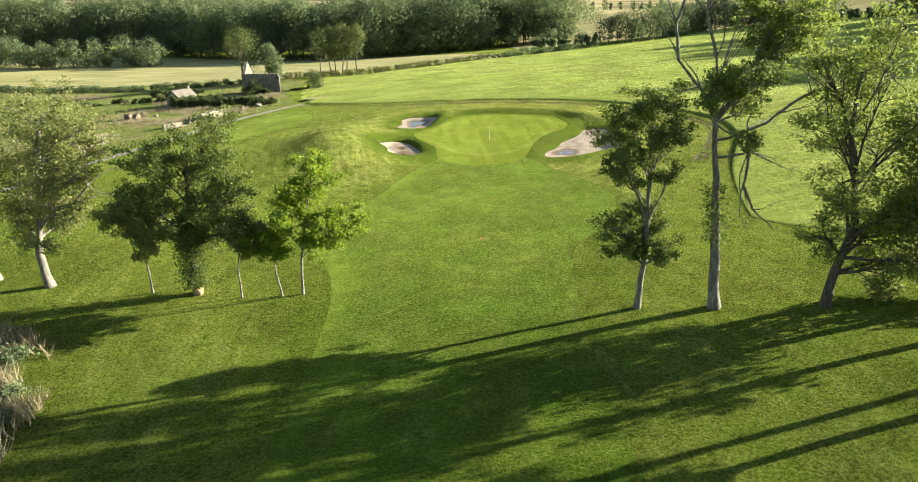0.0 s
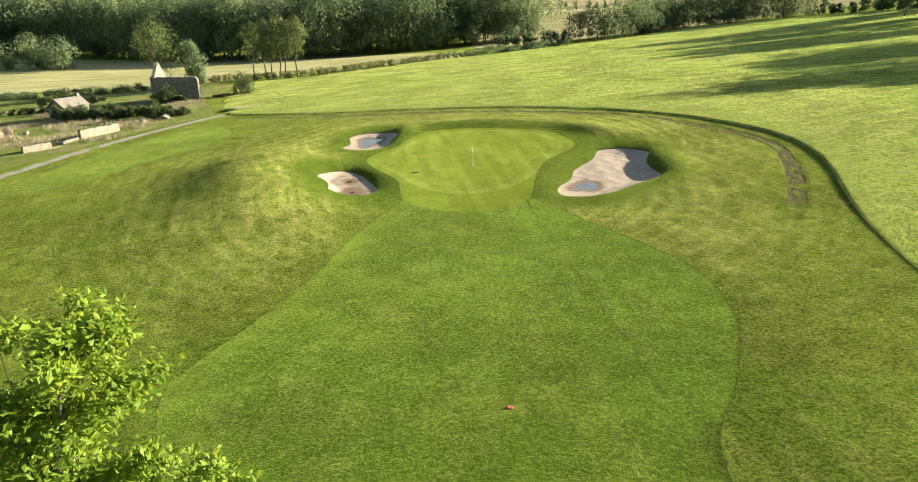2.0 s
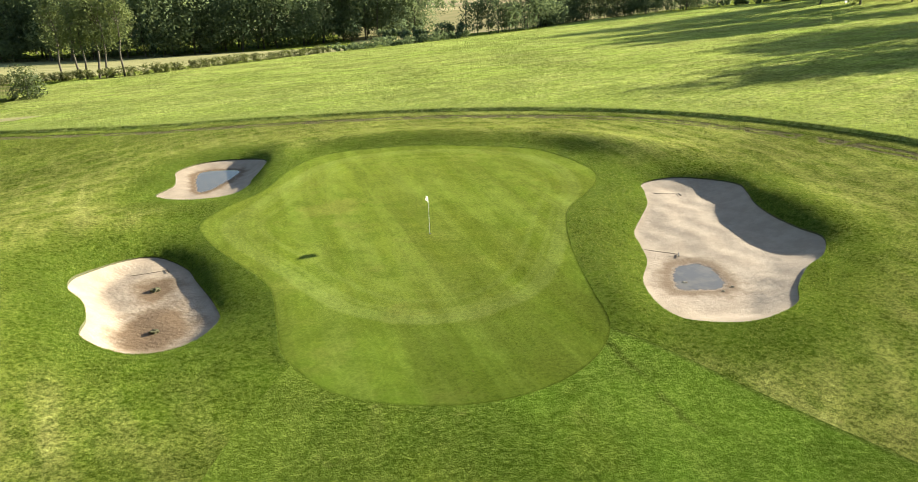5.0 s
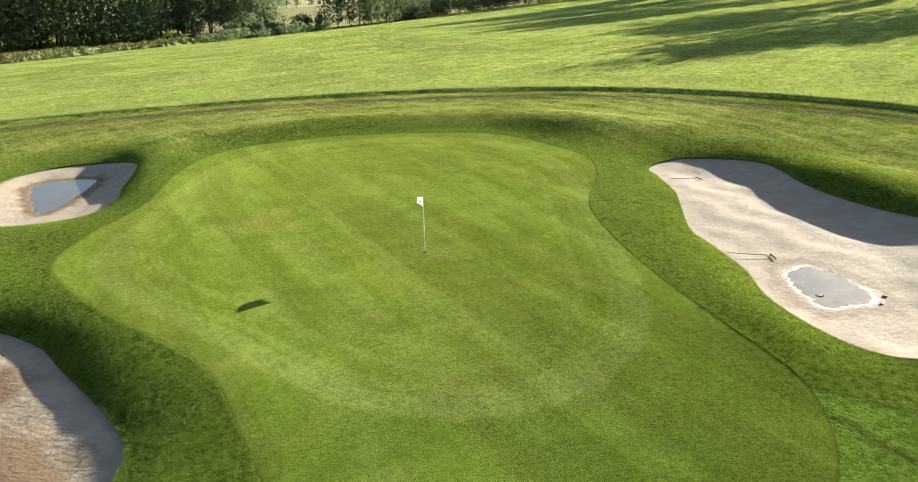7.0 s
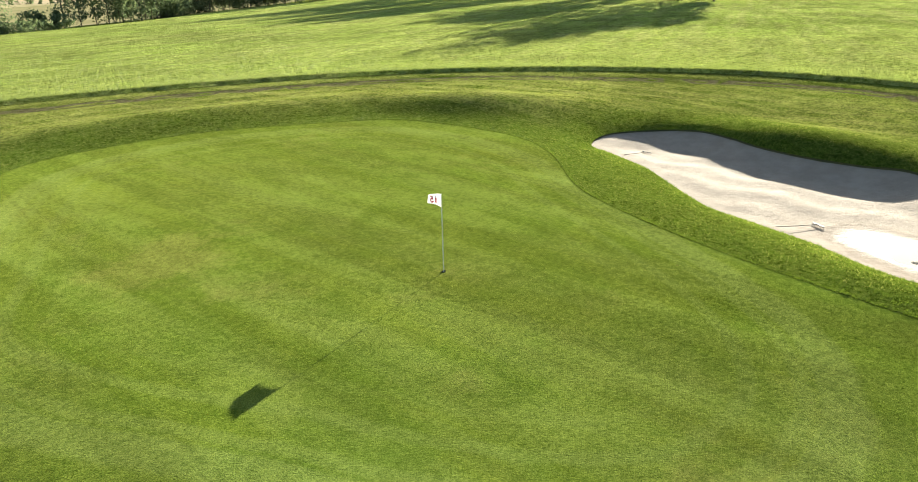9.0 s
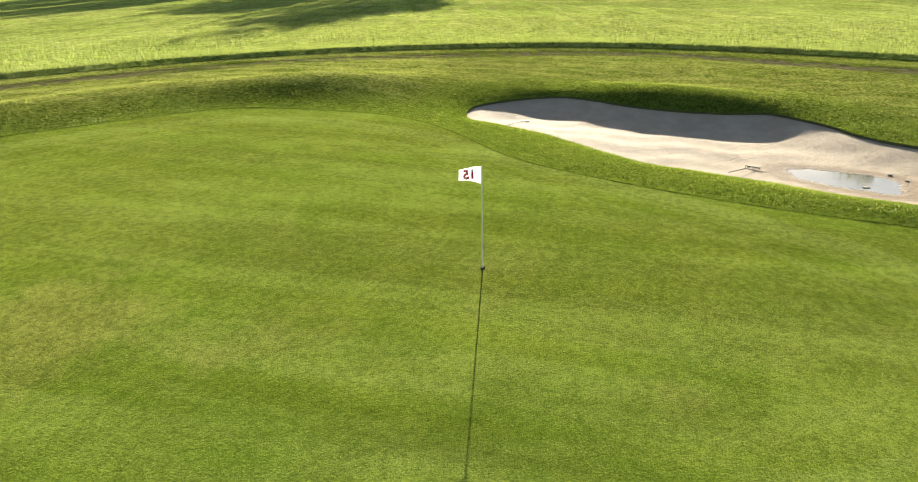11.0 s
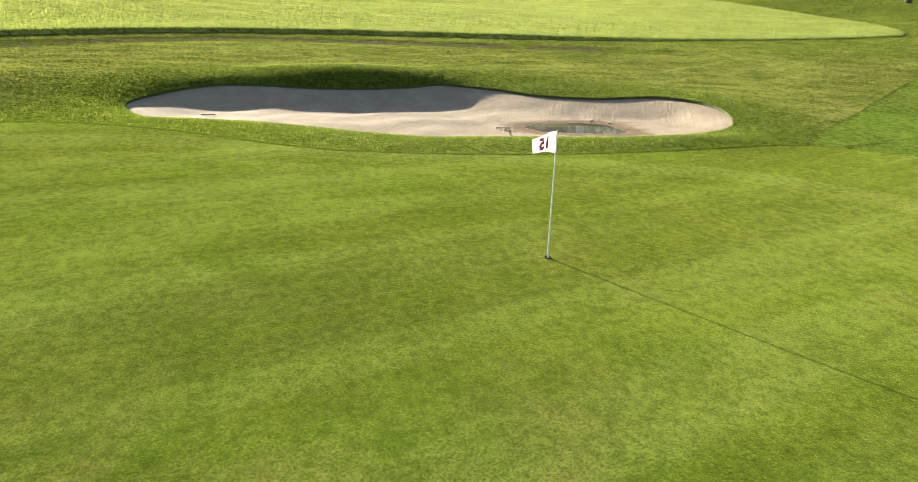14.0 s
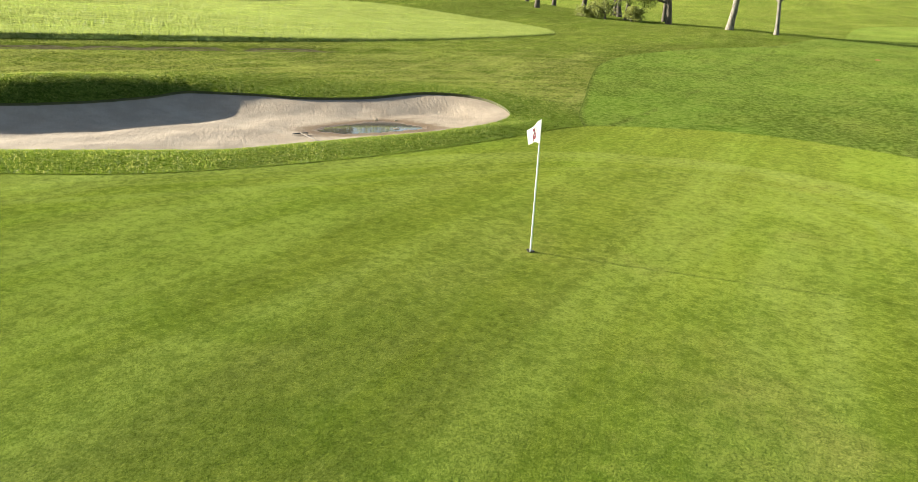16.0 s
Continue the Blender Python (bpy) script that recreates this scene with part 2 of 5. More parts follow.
def meadow_mat():
    g = Graph("meadow_grass", 1.0, 0.0)
    big, mid, fine = g.noise(0.03, 4), g.noise(0.35, 7, 0.74), g.noise(2.2, 7, 0.84)
    rows = g.noise(1.0, 5, 0.65, g.scaled(0.035, 0.5, 1, -20))
    tramline = g.noise(1.0, 3, 0.5, g.scaled(0.006, 0.22, 1, -32))
    c = g.mix(g.ramp(big, 0.35, 0.65), (0.285, 0.352, 0.064), (0.385, 0.420, 0.100))
    c = g.mix(g.ramp(rows, 0.46, 0.60, 0, 0.65), c, (0.500, 0.482, 0.165))
    c = g.mix(g.ramp(tramline, 0.56, 0.66, 0, 0.30), c, (0.180, 0.240, 0.035))
    c = g.mix(g.ramp(mid, 0.42, 0.64, 0, 0.45), c, (0.160, 0.228, 0.028))
    c = g.mix(g.ramp(fine, 0.44, 0.58, 0, 0.80), c, (0.072, 0.118, 0.010))
    earth = g.math("ADD", g.attr("earth"), g.math("SUBTRACT", g.noise(0.8, 5, 0.7), 0.5))
    c = g.mix(g.ramp(earth, 0.45, 0.62), c, (0.330, 0.270, 0.170))
    c = g.mottle(g.mottle(g.mottle(c, 0.09, 0.92, 1.38), 0.7, 0.82, 1.26), 1.0, 0.86, 1.20, g.scaled(0.05, 0.45, 1, -20))
    g.base(c)
    g.fibres(g.math("MULTIPLY", g.ramp(fine, 0.42, 0.60, 1.0, 0.1), 0.65), (0.64, 0.68, 0.24))
    g.bump(g.math("ADD", g.noise(2.0, 7, 0.84), g.math("MULTIPLY", mid, 2.4)), 1.0, 0.7)
    return g.m


def scrub_mat():
    g = Graph("scrubland", 1.0, 0.0)
    big, mid, fine = g.noise(0.10, 5, 0.6), g.noise(0.4, 6, 0.7), g.noise(3, 6, 0.8)
    c = g.mix(g.ramp(big, 0.36, 0.54), (0.300, 0.245, 0.125), (0.150, 0.215, 0.036))
    c = g.mix(g.ramp(mid, 0.50, 0.62, 0, 0.65), c, (0.185, 0.145, 0.075))
    c = g.mix(g.ramp(g.noise(0.22, 5, 0.65), 0.54, 0.64, 0, 0.7), c, (0.080, 0.100, 0.026))
    c = g.mix(g.ramp(fine, 0.44, 0.60, 0, 0.7), c, (0.060, 0.066, 0.022))
    bare = g.math("ADD", g.attr("bare"), g.math("MULTIPLY", g.math("SUBTRACT", mid, 0.5), 1.2))
    c = g.mix(g.ramp(bare, 0.40, 0.60), c, (0.400, 0.325, 0.220))
    plough = g.math("ADD", g.attr("plough"), g.math("MULTIPLY", g.math("SUBTRACT", mid, 0.5), 0.5))
    c = g.mix(g.ramp(plough, 0.45, 0.6), c, (0.200, 0.150, 0.095))
    g.base(c)
    g.fibres(0.35, (0.56, 0.56, 0.20))
    g.bump(g.math("ADD", g.math("MULTIPLY", mid, 2.0), fine), 1.0, 0.6)
    return g.m


def farmland_mat():
    g = Graph("patchwork_farmland", 1.0, 0.0)
    cell = g.n.new("ShaderNodeTexVoronoi")
    g.l.new(g.scaled(1, 1, 0), cell.inputs["Vector"])
    cell.inputs["Scale"].default_value = 0.0042
    pick = g.n.new("ShaderNodeSeparateColor")
    g.l.new(cell.outputs["Color"], pick.inputs[0])
    c = g.mix(g.ramp(pick.outputs[0], 0.35, 0.45), (0.33, 0.29, 0.14), (0.44, 0.37, 0.20))
    c = g.mix(g.ramp(pick.outputs[1], 0.6, 0.65), c, (0.20, 0.17, 0.10))
    c = g.mix(g.ramp(g.noise(0.05, 5), 0.4, 0.7, 0, 0.4), c, (0.16, 0.17, 0.06))
    g.base(c)
    return g.m


def sand_mat():
    g = Graph("bunker_sand", 0.9, 0.25)
    mid, fine = g.noise(1.1, 5, 0.65), g.noise(26, 4, 0.7)
    wet = g.math("SUBTRACT", g.attr("wet"), g.math("MULTIPLY", g.math("SUBTRACT", mid, 0.5), 0.9))
    c = g.mix(g.ramp(mid, 0.35, 0.7), (0.282, 0.222, 0.163), (0.352, 0.285, 0.214))
    c = g.mix(g.ramp(fine, 0.3, 0.8, 0, 0.25), c, (0.240, 0.190, 0.130))
    c = g.mix(g.ramp(g.noise(1.3, 6, 0.75), 0.60, 0.74, 0, 0.4), c, (0.270, 0.205, 0.135))
    c = g.mix(g.ramp(wet, 0.25, 0.75), c, (0.150, 0.100, 0.058))
    rim = g.math("ADD", g.attr("rim"), g.math("MULTIPLY", g.math("SUBTRACT", g.noise(4, 5, 0.75), 0.5), 1.3))
    soaked = g.ramp(rim, 0.70, 0.90)
    c = g.mix(g.math("MULTIPLY", soaked, 0.5), c, (0.190, 0.140, 0.090))
    g.base(c)
    g.put(g.p.inputs["Roughness"], g.math("SUBTRACT", g.ramp(wet, 0.4, 0.9, 0.95, 0.75), g.math("MULTIPLY", soaked, 0.24)))
    g.put(g.p.inputs["Specular IOR Level"], g.math("ADD", g.math("MULTIPLY", soaked, 0.08), 0.2))
    ripple = g.noise(3.2, 4, 0.65, g.scaled(1, 2.6, 1, 35))
    prints = g.ramp(g.voronoi(2.6), 0.05, 0.30)
    g.bump(g.math("ADD", g.math("ADD", g.noise(8, 5, 0.75), g.math("MULTIPLY", prints, 0.4)), g.math("MULTIPLY", ripple, 1.6)), 0.42, 0.05)
    return g.m


def road_mat():
    """Gravel with a grassy middle and ragged verges."""
    g = Graph("gravel_road", 0.95, 0.1)
    a, b = g.noise(0.8, 5, 0.65), g.noise(7, 5, 0.7)
    c = g.mix(g.ramp(a, 0.3, 0.7), (0.235, 0.205, 0.160), (0.36, 0.32, 0.25))
    c = g.mix(g.ramp(b, 0.4, 0.75, 0, 0.5), c, (0.13, 0.11, 0.085))
    ragged = g.math("ADD", g.attr("edge"), g.math("MULTIPLY", g.math("SUBTRACT", g.noise(0.9, 5, 0.7), 0.5), 1.6))
    grass = g.math("MAXIMUM", g.ramp(ragged, 0.75, 1.05), g.ramp(ragged, 0.16, 0.02, 0, 0.6))
    c = g.mix(grass, c, (0.110, 0.160, 0.022))
    g.base(c)
    g.bump(g.math("ADD", a, b), 0.6, 0.03)
    return g.m


def simple(name, dark, light, scale, bump=0.4, rough=0.85, fine=8.0, distance=0.03, spec=0.3):
    """Two-scale mottled surface."""
    g = Graph(name, rough, spec)
    a, b = g.noise(scale, 5, 0.65), g.noise(scale * fine, 5, 0.7)
    c = g.mix(g.ramp(a, 0.3, 0.7), dark, light)
    c = g.mix(g.ramp(b, 0.35, 0.75, 0, 0.5), c, tuple(v * 0.55 for v in dark))
    g.base(c)
    g.bump(g.math("ADD", a, b), bump, distance)
    return g.m


def leaf_mat(name, dark, light, through=0.35, warm=(0.26, 0.33, 0.03), rough=0.6, spec=0.25):
    g = Graph(name, rough, spec)
    c = g.mix(g.attr("tint"), dark, light)
    g.base(c)
    g.leafy(c, through, warm)
    return g.m


def bark_mat(name, dark, light):
    g = Graph(name, 0.9, 0.2)
    a = g.noise(6, 6, 0.7, g.scaled(1, 1, 0.22))
    b = g.noise(1.2, 4)
    c = g.mix(g.ramp(a, 0.35, 0.65), dark, light)
    c = g.mix(g.ramp(b, 0.5, 0.75, 0, 0.5), c, (0.10, 0.11, 0.06))
    g.base(c)
    g.bump(a, 0.8, 0.03)
    return g.m


def water_mat():
    g = Graph("puddle_water", 0.06, 0.5)
    g.base(g.mix(g.ramp(g.noise(1.5, 3), 0.4, 0.7), (0.085, 0.075, 0.060), (0.130, 0.110, 0.080)))
    g.bump(g.noise(7, 2), 0.05, 0.01)
    return g.m


def crop_mat():
    g = Graph("ripe_crop", 0.9, 0.1)
    rows = g.noise(1.0, 3, 0.6, g.scaled(0.02, 0.5, 1, 12))
    big, fine = g.noise(0.02, 4), g.noise(1.2, 5, 0.75)
    c = g.mix(g.ramp(big, 0.35, 0.65), (0.350, 0.325, 0.135), (0.450, 0.405, 0.185))
    c = g.mix(g.ramp(rows, 0.45, 0.62, 0, 0.7), c, (0.164, 0.176, 0.061))
    c = g.mix(g.ramp(fine, 0.35, 0.75, 0, 0.35), c, (0.180, 0.164, 0.057))
    g.base(c)
    g.bump(fine, 0.4, 0.1)
    return g.m


def stone_mat(name, dark, light, size):
    """Rubble masonry with mortar joints and lichen."""
    g = Graph(name, 0.9, 0.2)
    warp = g.scaled(1, 1, 1.6)
    cell = g.voronoi(size, warp, "DISTANCE_TO_EDGE")
    a, b = g.noise(1.1, 5, 0.7), g.noise(9, 5, 0.7)
    c = g.mix(g.ramp(a, 0.3, 0.7), dark, light)
    c = g.mix(g.ramp(b, 0.4, 0.75, 0, 0.5), c, tuple(v * 0.6 for v in dark))
    c = g.mix(g.ramp(cell, 0.0, 0.06, 0.7, 0), c, tuple(v * 0.5 for v in dark))
    c = g.mix(g.ramp(g.noise(0.7, 4), 0.58, 0.72, 0, 0.5), c, (0.13, 0.13, 0.07))
    g.base(c)
    g.bump(g.math("ADD", g.ramp(cell, 0.0, 0.09), g.math("MULTIPLY", b, 0.4)), 0.7, 0.04)
    return g.m


def plain(name, colour, rough=0.5, metal=0.0):
    g = Graph(name, rough, 0.5)
    g.base(g.mix(g.ramp(g.noise(30, 4), 0.4, 0.7, 0, 0.35), colour, tuple(v * 0.7 for v in colour)))
    g.p.inputs["Metallic"].default_value = metal
    return g.m


def cloth_mat():
    g = Graph("flag_cloth", 0.9, 0.1)
    c = g.mix(g.ramp(g.noise(9, 4), 0.4, 0.7, 0, 0.4), (0.86, 0.85, 0.84), (0.70, 0.70, 0.70))
    g.base(c)
    g.leafy(c, 0.55, (0.9, 0.88, 0.84))
    return g.m


M = dict(
    green=green_mat(), fairway=fairway_mat(), rough=rough_mat(), meadow=meadow_mat(), sand=sand_mat(), water=water_mat(), crop=crop_mat(), farmland=farmland_mat(), scrub=scrub_mat(),
    road=road_mat(),
    track=track_mat(), mud=simple("muddy_track", (0.060, 0.060, 0.026), (0.135, 0.125, 0.060), 1.4, 1.0, 0.9, 6, 0.08),
    dirt=simple("lip_soil", (0.055, 0.060, 0.022), (0.095, 0.095, 0.036), 3.0, 1.0),
    blade=leaf_mat("grass_blades", (0.028, 0.066, 0.004), (0.185, 0.255, 0.024), 0.38, (0.25, 0.34, 0.03)),
    rough_blade=leaf_mat("rough_blades", (0.150, 0.190, 0.022), (0.340, 0.345, 0.085), 0.5, (0.40, 0.44, 0.08)),
    tall=leaf_mat("meadow_blades", (0.110, 0.170, 0.026), (0.370, 0.405, 0.120), 0.46, (0.40, 0.46, 0.10)),
    straw=leaf_mat("dry_stalks", (0.170, 0.140, 0.070), (0.360, 0.310, 0.190), 0.25, (0.4, 0.34, 0.2)),
    ash=leaf_mat("ash_leaves", (0.100, 0.122, 0.034), (0.310, 0.325, 0.110), 0.45, (0.36, 0.38, 0.09)),
    fresh=leaf_mat("fresh_ash_leaves", (0.062, 0.098, 0.020), (0.245, 0.295, 0.070), 0.45, (0.30, 0.37, 0.06)),
    bright=leaf_mat("maple_leaves", (0.075, 0.150, 0.010), (0.290, 0.380, 0.045), 0.5, (0.40, 0.46, 0.04)),
    dark=leaf_mat("oak_leaves", (0.046, 0.076, 0.019), (0.180, 0.220, 0.058), 0.40),
    wood=leaf_mat("woodland_leaves", (0.052, 0.080, 0.046), (0.225, 0.275, 0.125), 0.36, (0.26, 0.31, 0.12), 1.0, 0.0),
    bramble=leaf_mat("bramble_leaves", (0.030, 0.048, 0.016), (0.105, 0.130, 0.040), 0.25, (0.12, 0.16, 0.03)),
    pale=leaf_mat("poplar_leaves", (0.060, 0.080, 0.026), (0.170, 0.190, 0.078), 0.25, (0.2, 0.25, 0.05), 1.0, 0.0),
    maize=leaf_mat("maize_leaves", (0.070, 0.085, 0.022), (0.170, 0.160, 0.060), 0.25),
    bark=bark_mat("grey_bark", (0.095, 0.085, 0.070), (0.265, 0.240, 0.200)),
    darkbark=bark_mat("dark_bark", (0.045, 0.038, 0.030), (0.13, 0.11, 0.085)),
    ruin=stone_mat("ruin_masonry", (0.115, 0.105, 0.088), (0.270, 0.245, 0.200), 2.2),
    stump=simple("torn_wood", (0.36, 0.21, 0.09), (0.50, 0.33, 0.16), 2.0, 0.6),
    hay=simple("baled_hay", (0.13, 0.098, 0.062), (0.24, 0.185, 0.12), 2.0, 1.0),
    rubble=stone_mat("limestone_rubble", (0.20, 0.175, 0.125), (0.33, 0.29, 0.215), 3.5),
    plaster=simple("lime_plaster", (0.17, 0.175, 0.13), (0.27, 0.27, 0.20), 0.6, 0.3),
    tile=simple("clay_roof_tiles", (0.135, 0.118, 0.092), (0.215, 0.19, 0.15), 1.2, 0.8),
    white=plain("white_enamel", (0.80, 0.80, 0.78), 0.35), cloth=cloth_mat(),
    red=plain("red_print", (0.50, 0.015, 0.07), 0.7), black=plain("black_rubber", (0.02, 0.02, 0.02), 0.6),
    rake=plain("weathered_rake", (0.11, 0.09, 0.065), 0.7), marker=plain("red_marker", (0.30, 0.07, 0.035), 0.7),
)


# ---------------------------------------------------------------- plan and relief
def spline(points, step, closed=True):
    """Catmull-Rom curve through plan points, evenly stepped."""
    p = np.array(points, float)
    n = len(p)
    out = []
    for i in range(n if closed else n - 1):
        q = [p[(i + k) % n] if closed else p[min(max(i + k, 0), n - 1)] for k in (-1, 0, 1, 2)]
        for s in np.linspace(0, 1, 24, endpoint=False):
            out.append(0.5 * (2 * q[1] + (q[2] - q[0]) * s + (2 * q[0] - 5 * q[1] + 4 * q[2] - q[3]) * s * s + (3 * q[1] - q[0] - 3 * q[2] + q[3]) * s ** 3))
    out.append(out[0] if closed else p[-1])
    out = np.array(out)
    run = np.r_[0, np.cumsum(np.hypot(*np.diff(out, axis=0).T))]
    count = max(int(run[-1] / step), 4)
    at = np.linspace(0, run[-1], count + 1)
    out = np.stack([np.interp(at, run, out[:, k]) for k in (0, 1)], 1)
    return out[:-1] if closed else out


def inside(x, y, poly):
    """Which points lie in a polygon."""
    hit = np.zeros(x.shape, bool)
    box = (x >= poly[:, 0].min()) & (x <= poly[:, 0].max()) & (y >= poly[:, 1].min()) & (y <= poly[:, 1].max())
    px, py = x[box], y[box]
    got = np.zeros(px.shape, bool)
    for (ax, ay), (bx, by) in zip(poly, np.roll(poly, -1, 0)):
        if ay != by:
            got ^= ((ay > py) != (by > py)) & (px < (bx - ax) * (py - ay) / (by - ay) + ax)
    hit[box] = got
    return hit


def gap(x, y, poly, reach, closed=True):
    """Distance to a polygon's outline, up to reach."""
    d = np.full(x.shape, float(reach))
    box = (x > poly[:, 0].min() - reach) & (x < poly[:, 0].max() + reach) & (y > poly[:, 1].min() - reach) & (y < poly[:, 1].max() + reach)
    px, py, best = x[box], y[box], d[box]
    ends = np.roll(poly, -1, 0) if closed else poly[1:]
    for (ax, ay), (bx, by) in zip(poly, ends):
        ux, uy = bx - ax, by - ay
        t = np.clip(((px - ax) * ux + (py - ay) * uy) / (ux * ux + uy * uy + 1e-9), 0, 1)
        best = np.minimum(best, np.hypot(px - ax - t * ux, py - ay - t * uy))
    d[box] = best
    return d


def smooth(v, a, b):
    t = np.clip((v - a) / (b - a), 0, 1)
    return t * t * (3 - 2 * t)


EARTH = (-33.4, 154.3)
GREEN = spline([(-7.2, 104), (-6.7, 101.3), (-5.0, 97.3), (-3.5, 94), (-3.2, 90.5), (-2.9, 87.6), (-1, 84.7), (3, 83.2), (6.6, 83.9), (9.2, 86.3), (10.2, 90), (11.2, 94),
                (12.4, 97.6), (13.9, 100.6), (17.1, 104), (18.5, 107), (17.9, 111), (16.0, 114.3), (11, 117.2), (6.5, 118.5), (1, 118.4), (-1.9, 114.6), (-3.8, 110.3), (-6, 107)], 0.4)
BUNKERS = [
    spline([(-11.9, 95.6), (-12.0, 97.5), (-10.8, 99.9), (-9.2, 100.7), (-7.6, 98.9), (-6.8, 96.6), (-6.3, 95.2), (-5.75, 93.5), (-5.5, 91.8), (-6.5, 89.8), (-8.3, 89.2), (-10.2, 90.6), (-10.45, 92.4), (-10.95, 94.0)], 0.22),
    spline([(-10.8, 111.7), (-10.0, 114.2), (-10.1, 116.2), (-10.3, 118.3), (-9.1, 120.3), (-7.0, 121.1), (-4.9, 120.4), (-3.7, 118.1), (-3.95, 115.9), (-4.6, 113.9), (-5.0, 112.3), (-6.3, 110.7), (-8.9, 110.4)], 0.25),
    spline([(20.8, 104.2), (23.2, 104.6), (25.2, 103.1), (25.9, 101.2), (25.2, 99.3), (24.4, 97.6), (23.9, 95.5), (23.8, 93.3), (23.8, 91.6), (22.3, 89.9), (20.5, 88.9), (18.6, 87.3), (16.8, 85.4), (14.4, 84.8),
            (12.5, 86.0), (12.2, 87.8), (12.9, 90.3), (14.5, 92.7), (15.3, 94.8), (15.9, 96.5), (17.6, 98.7), (19.0, 100.5), (20.0, 102.6)], 0.22),
]
# how far the turf dips towards each bunker (at a corner of the plan, its growth along x and y), and the sand's floor: level, slope along y, width of the banked edge
DIPS = [(0.20, -8.0, 89.0, 0.0, 0.055), (0.30, -7.0, 115.0, 0.025, 0.0), (0.05, 18.0, 86.0, 0.0, 0.044)]
FLOORS = [(-0.24, 0.0, 1.3), (0.06, 0.0, 2.2), (0.36, 0.028, 2.7)]
# inner edge of the closest mown turf, a mower's turn inside the collar
INNER = spline([(16.1, 108.8), (15.4, 104.3), (13.4, 101.0), (11.4, 97.2), (9.4, 93.6), (7.6, 91.3), (5.4, 90.0), (3.1, 89.8), (0.8, 90.8), (-0.9, 92.9), (-2.5, 96.2), (-4.4, 99.9), (-5.2, 103.5), (-3.6, 107.2), (-1.4, 111.6), (1.6, 115.6), (6.6, 116.5), (11.2, 115.2), (14.6, 112.6)], 0.3)
FAIRWAY = spline([(9.6, 86), (12.4, 79), (14.7, 72.7), (16.2, 67.5), (16.4, 62.4), (14.9, 56.6), (12, 51), (9.0, 45.5), (7.5, 30), (8, 0), (8, -60), (-9, -60), (-10, 0), (-9.0, 30), (-9.8, 42), (-12.1, 49.0), (-13.6, 52.4), (-14.1, 55.2), (-13.2, 58.2), (-11.1, 63.0), (-8.8, 69.4), (-7.0, 76.6), (-3.4, 86), (0, 90), (6, 90)], 0.6)
TEE_LAWN = spline([(-30, 131), (-27.8, 123), (-32, 114), (-36.8, 104), (-41, 98), (-46, 97), (-45.5, 108), (-43, 119), (-38.5, 130), (-34, 134)], 0.8)
MEADOW_EDGE = [(-33, 145), (-16, 138.4), (-5, 136.6), (8.7, 133.4), (17.6, 130), (25.4, 125.6), (32.2, 120), (37.6, 113), (40.8, 105.6), (41.6, 99), (40.6, 92.4), (38.4, 86), (35.4, 79.5), (32.2, 72), (29.2, 63.2), (27.2, 56), (26.6, 52.4), (29.5, 49), (36, 46), (48, 42.5), (72, 37), (110, 30)]
EDGE = spline(MEADOW_EDGE, 0.5, False)
MEADOW = np.r_[EDGE, [(260, 0), (330, 120), (270, 215), (193, 272), (152, 312), (118, 326), (84, 293), (55, 277), (18, 259), (-10, 236), (-42, 218), (-46, 205), (-42, 180), (-38, 160)]]
TRACK = spline([(-33, 142.2), (-16, 135.6), (-6, 134), (8.4, 130.7), (16.9, 127.2), (24, 123.2), (30.8, 117.6), (35.2, 111), (38.2, 104), (39, 98), (37.2, 91.5), (34, 84.5), (30.3, 78), (26.6, 73)], 0.6, False)
ROAD = spline([(-34.6, 147.2), (-37.5, 142.3), (-42.8, 131.7), (-47.4, 119.7), (-50.4, 108.3), (-53.2, 99.5), (-57, 86), (-62, 70)], 0.9, False)
CROP = spline([(16, 262), (-24, 245), (-55, 226), (-117, 232), (-175, 252), (-262, 300), (-300, 340), (-190, 372), (-90, 362), (-24, 347), (12, 305)], 5)
SCRUB = np.array([(-37, 147.5), (-40.5, 141), (-45.6, 131.5), (-50.4, 119.5), (-53.6, 108), (-58, 92), (-80, 90), (-150, 140), (-180, 246), (-117, 226), (-55, 220), (-47, 206), (-45, 190), (-44.5, 170), (-40, 158)], float)
PUDDLES = [(1, spline([(-8.8, 117.9), (-8.1, 119.1), (-6.1, 119.0), (-5.85, 117.9), (-6.8, 115.0), (-7.4, 113.5), (-8.1, 112.7), (-8.5, 114.2)], 0.15)),
           (2, spline([(15.6, 91.7), (16.7, 91.8), (17.0, 91.2), (16.8, 90.3), (16.5, 89.3), (15.6, 88.9), (14.7, 89.1), (14.1, 89.3), (14.4, 90.0), (14.7, 90.7)], 0.12))]

PUDDLES = [(k, p + 0.05 * np.stack([np.sin(np.arange(len(p)) * 0.9), np.cos(np.arange(len(p)) * 0.55 + 1)], 1)) for k, p in PUDDLES]


def hump(x, y, a, b, s, s2=None, turn=0.0):
    c, n = math.cos(radians(turn)), math.sin(radians(turn))
    u, v = (x - a) * c + (y - b) * n, (y - b) * c - (x - a) * n
    return np.exp(-0.5 * (u / s) ** 2 - 0.5 * (v / (s2 or s)) ** 2)


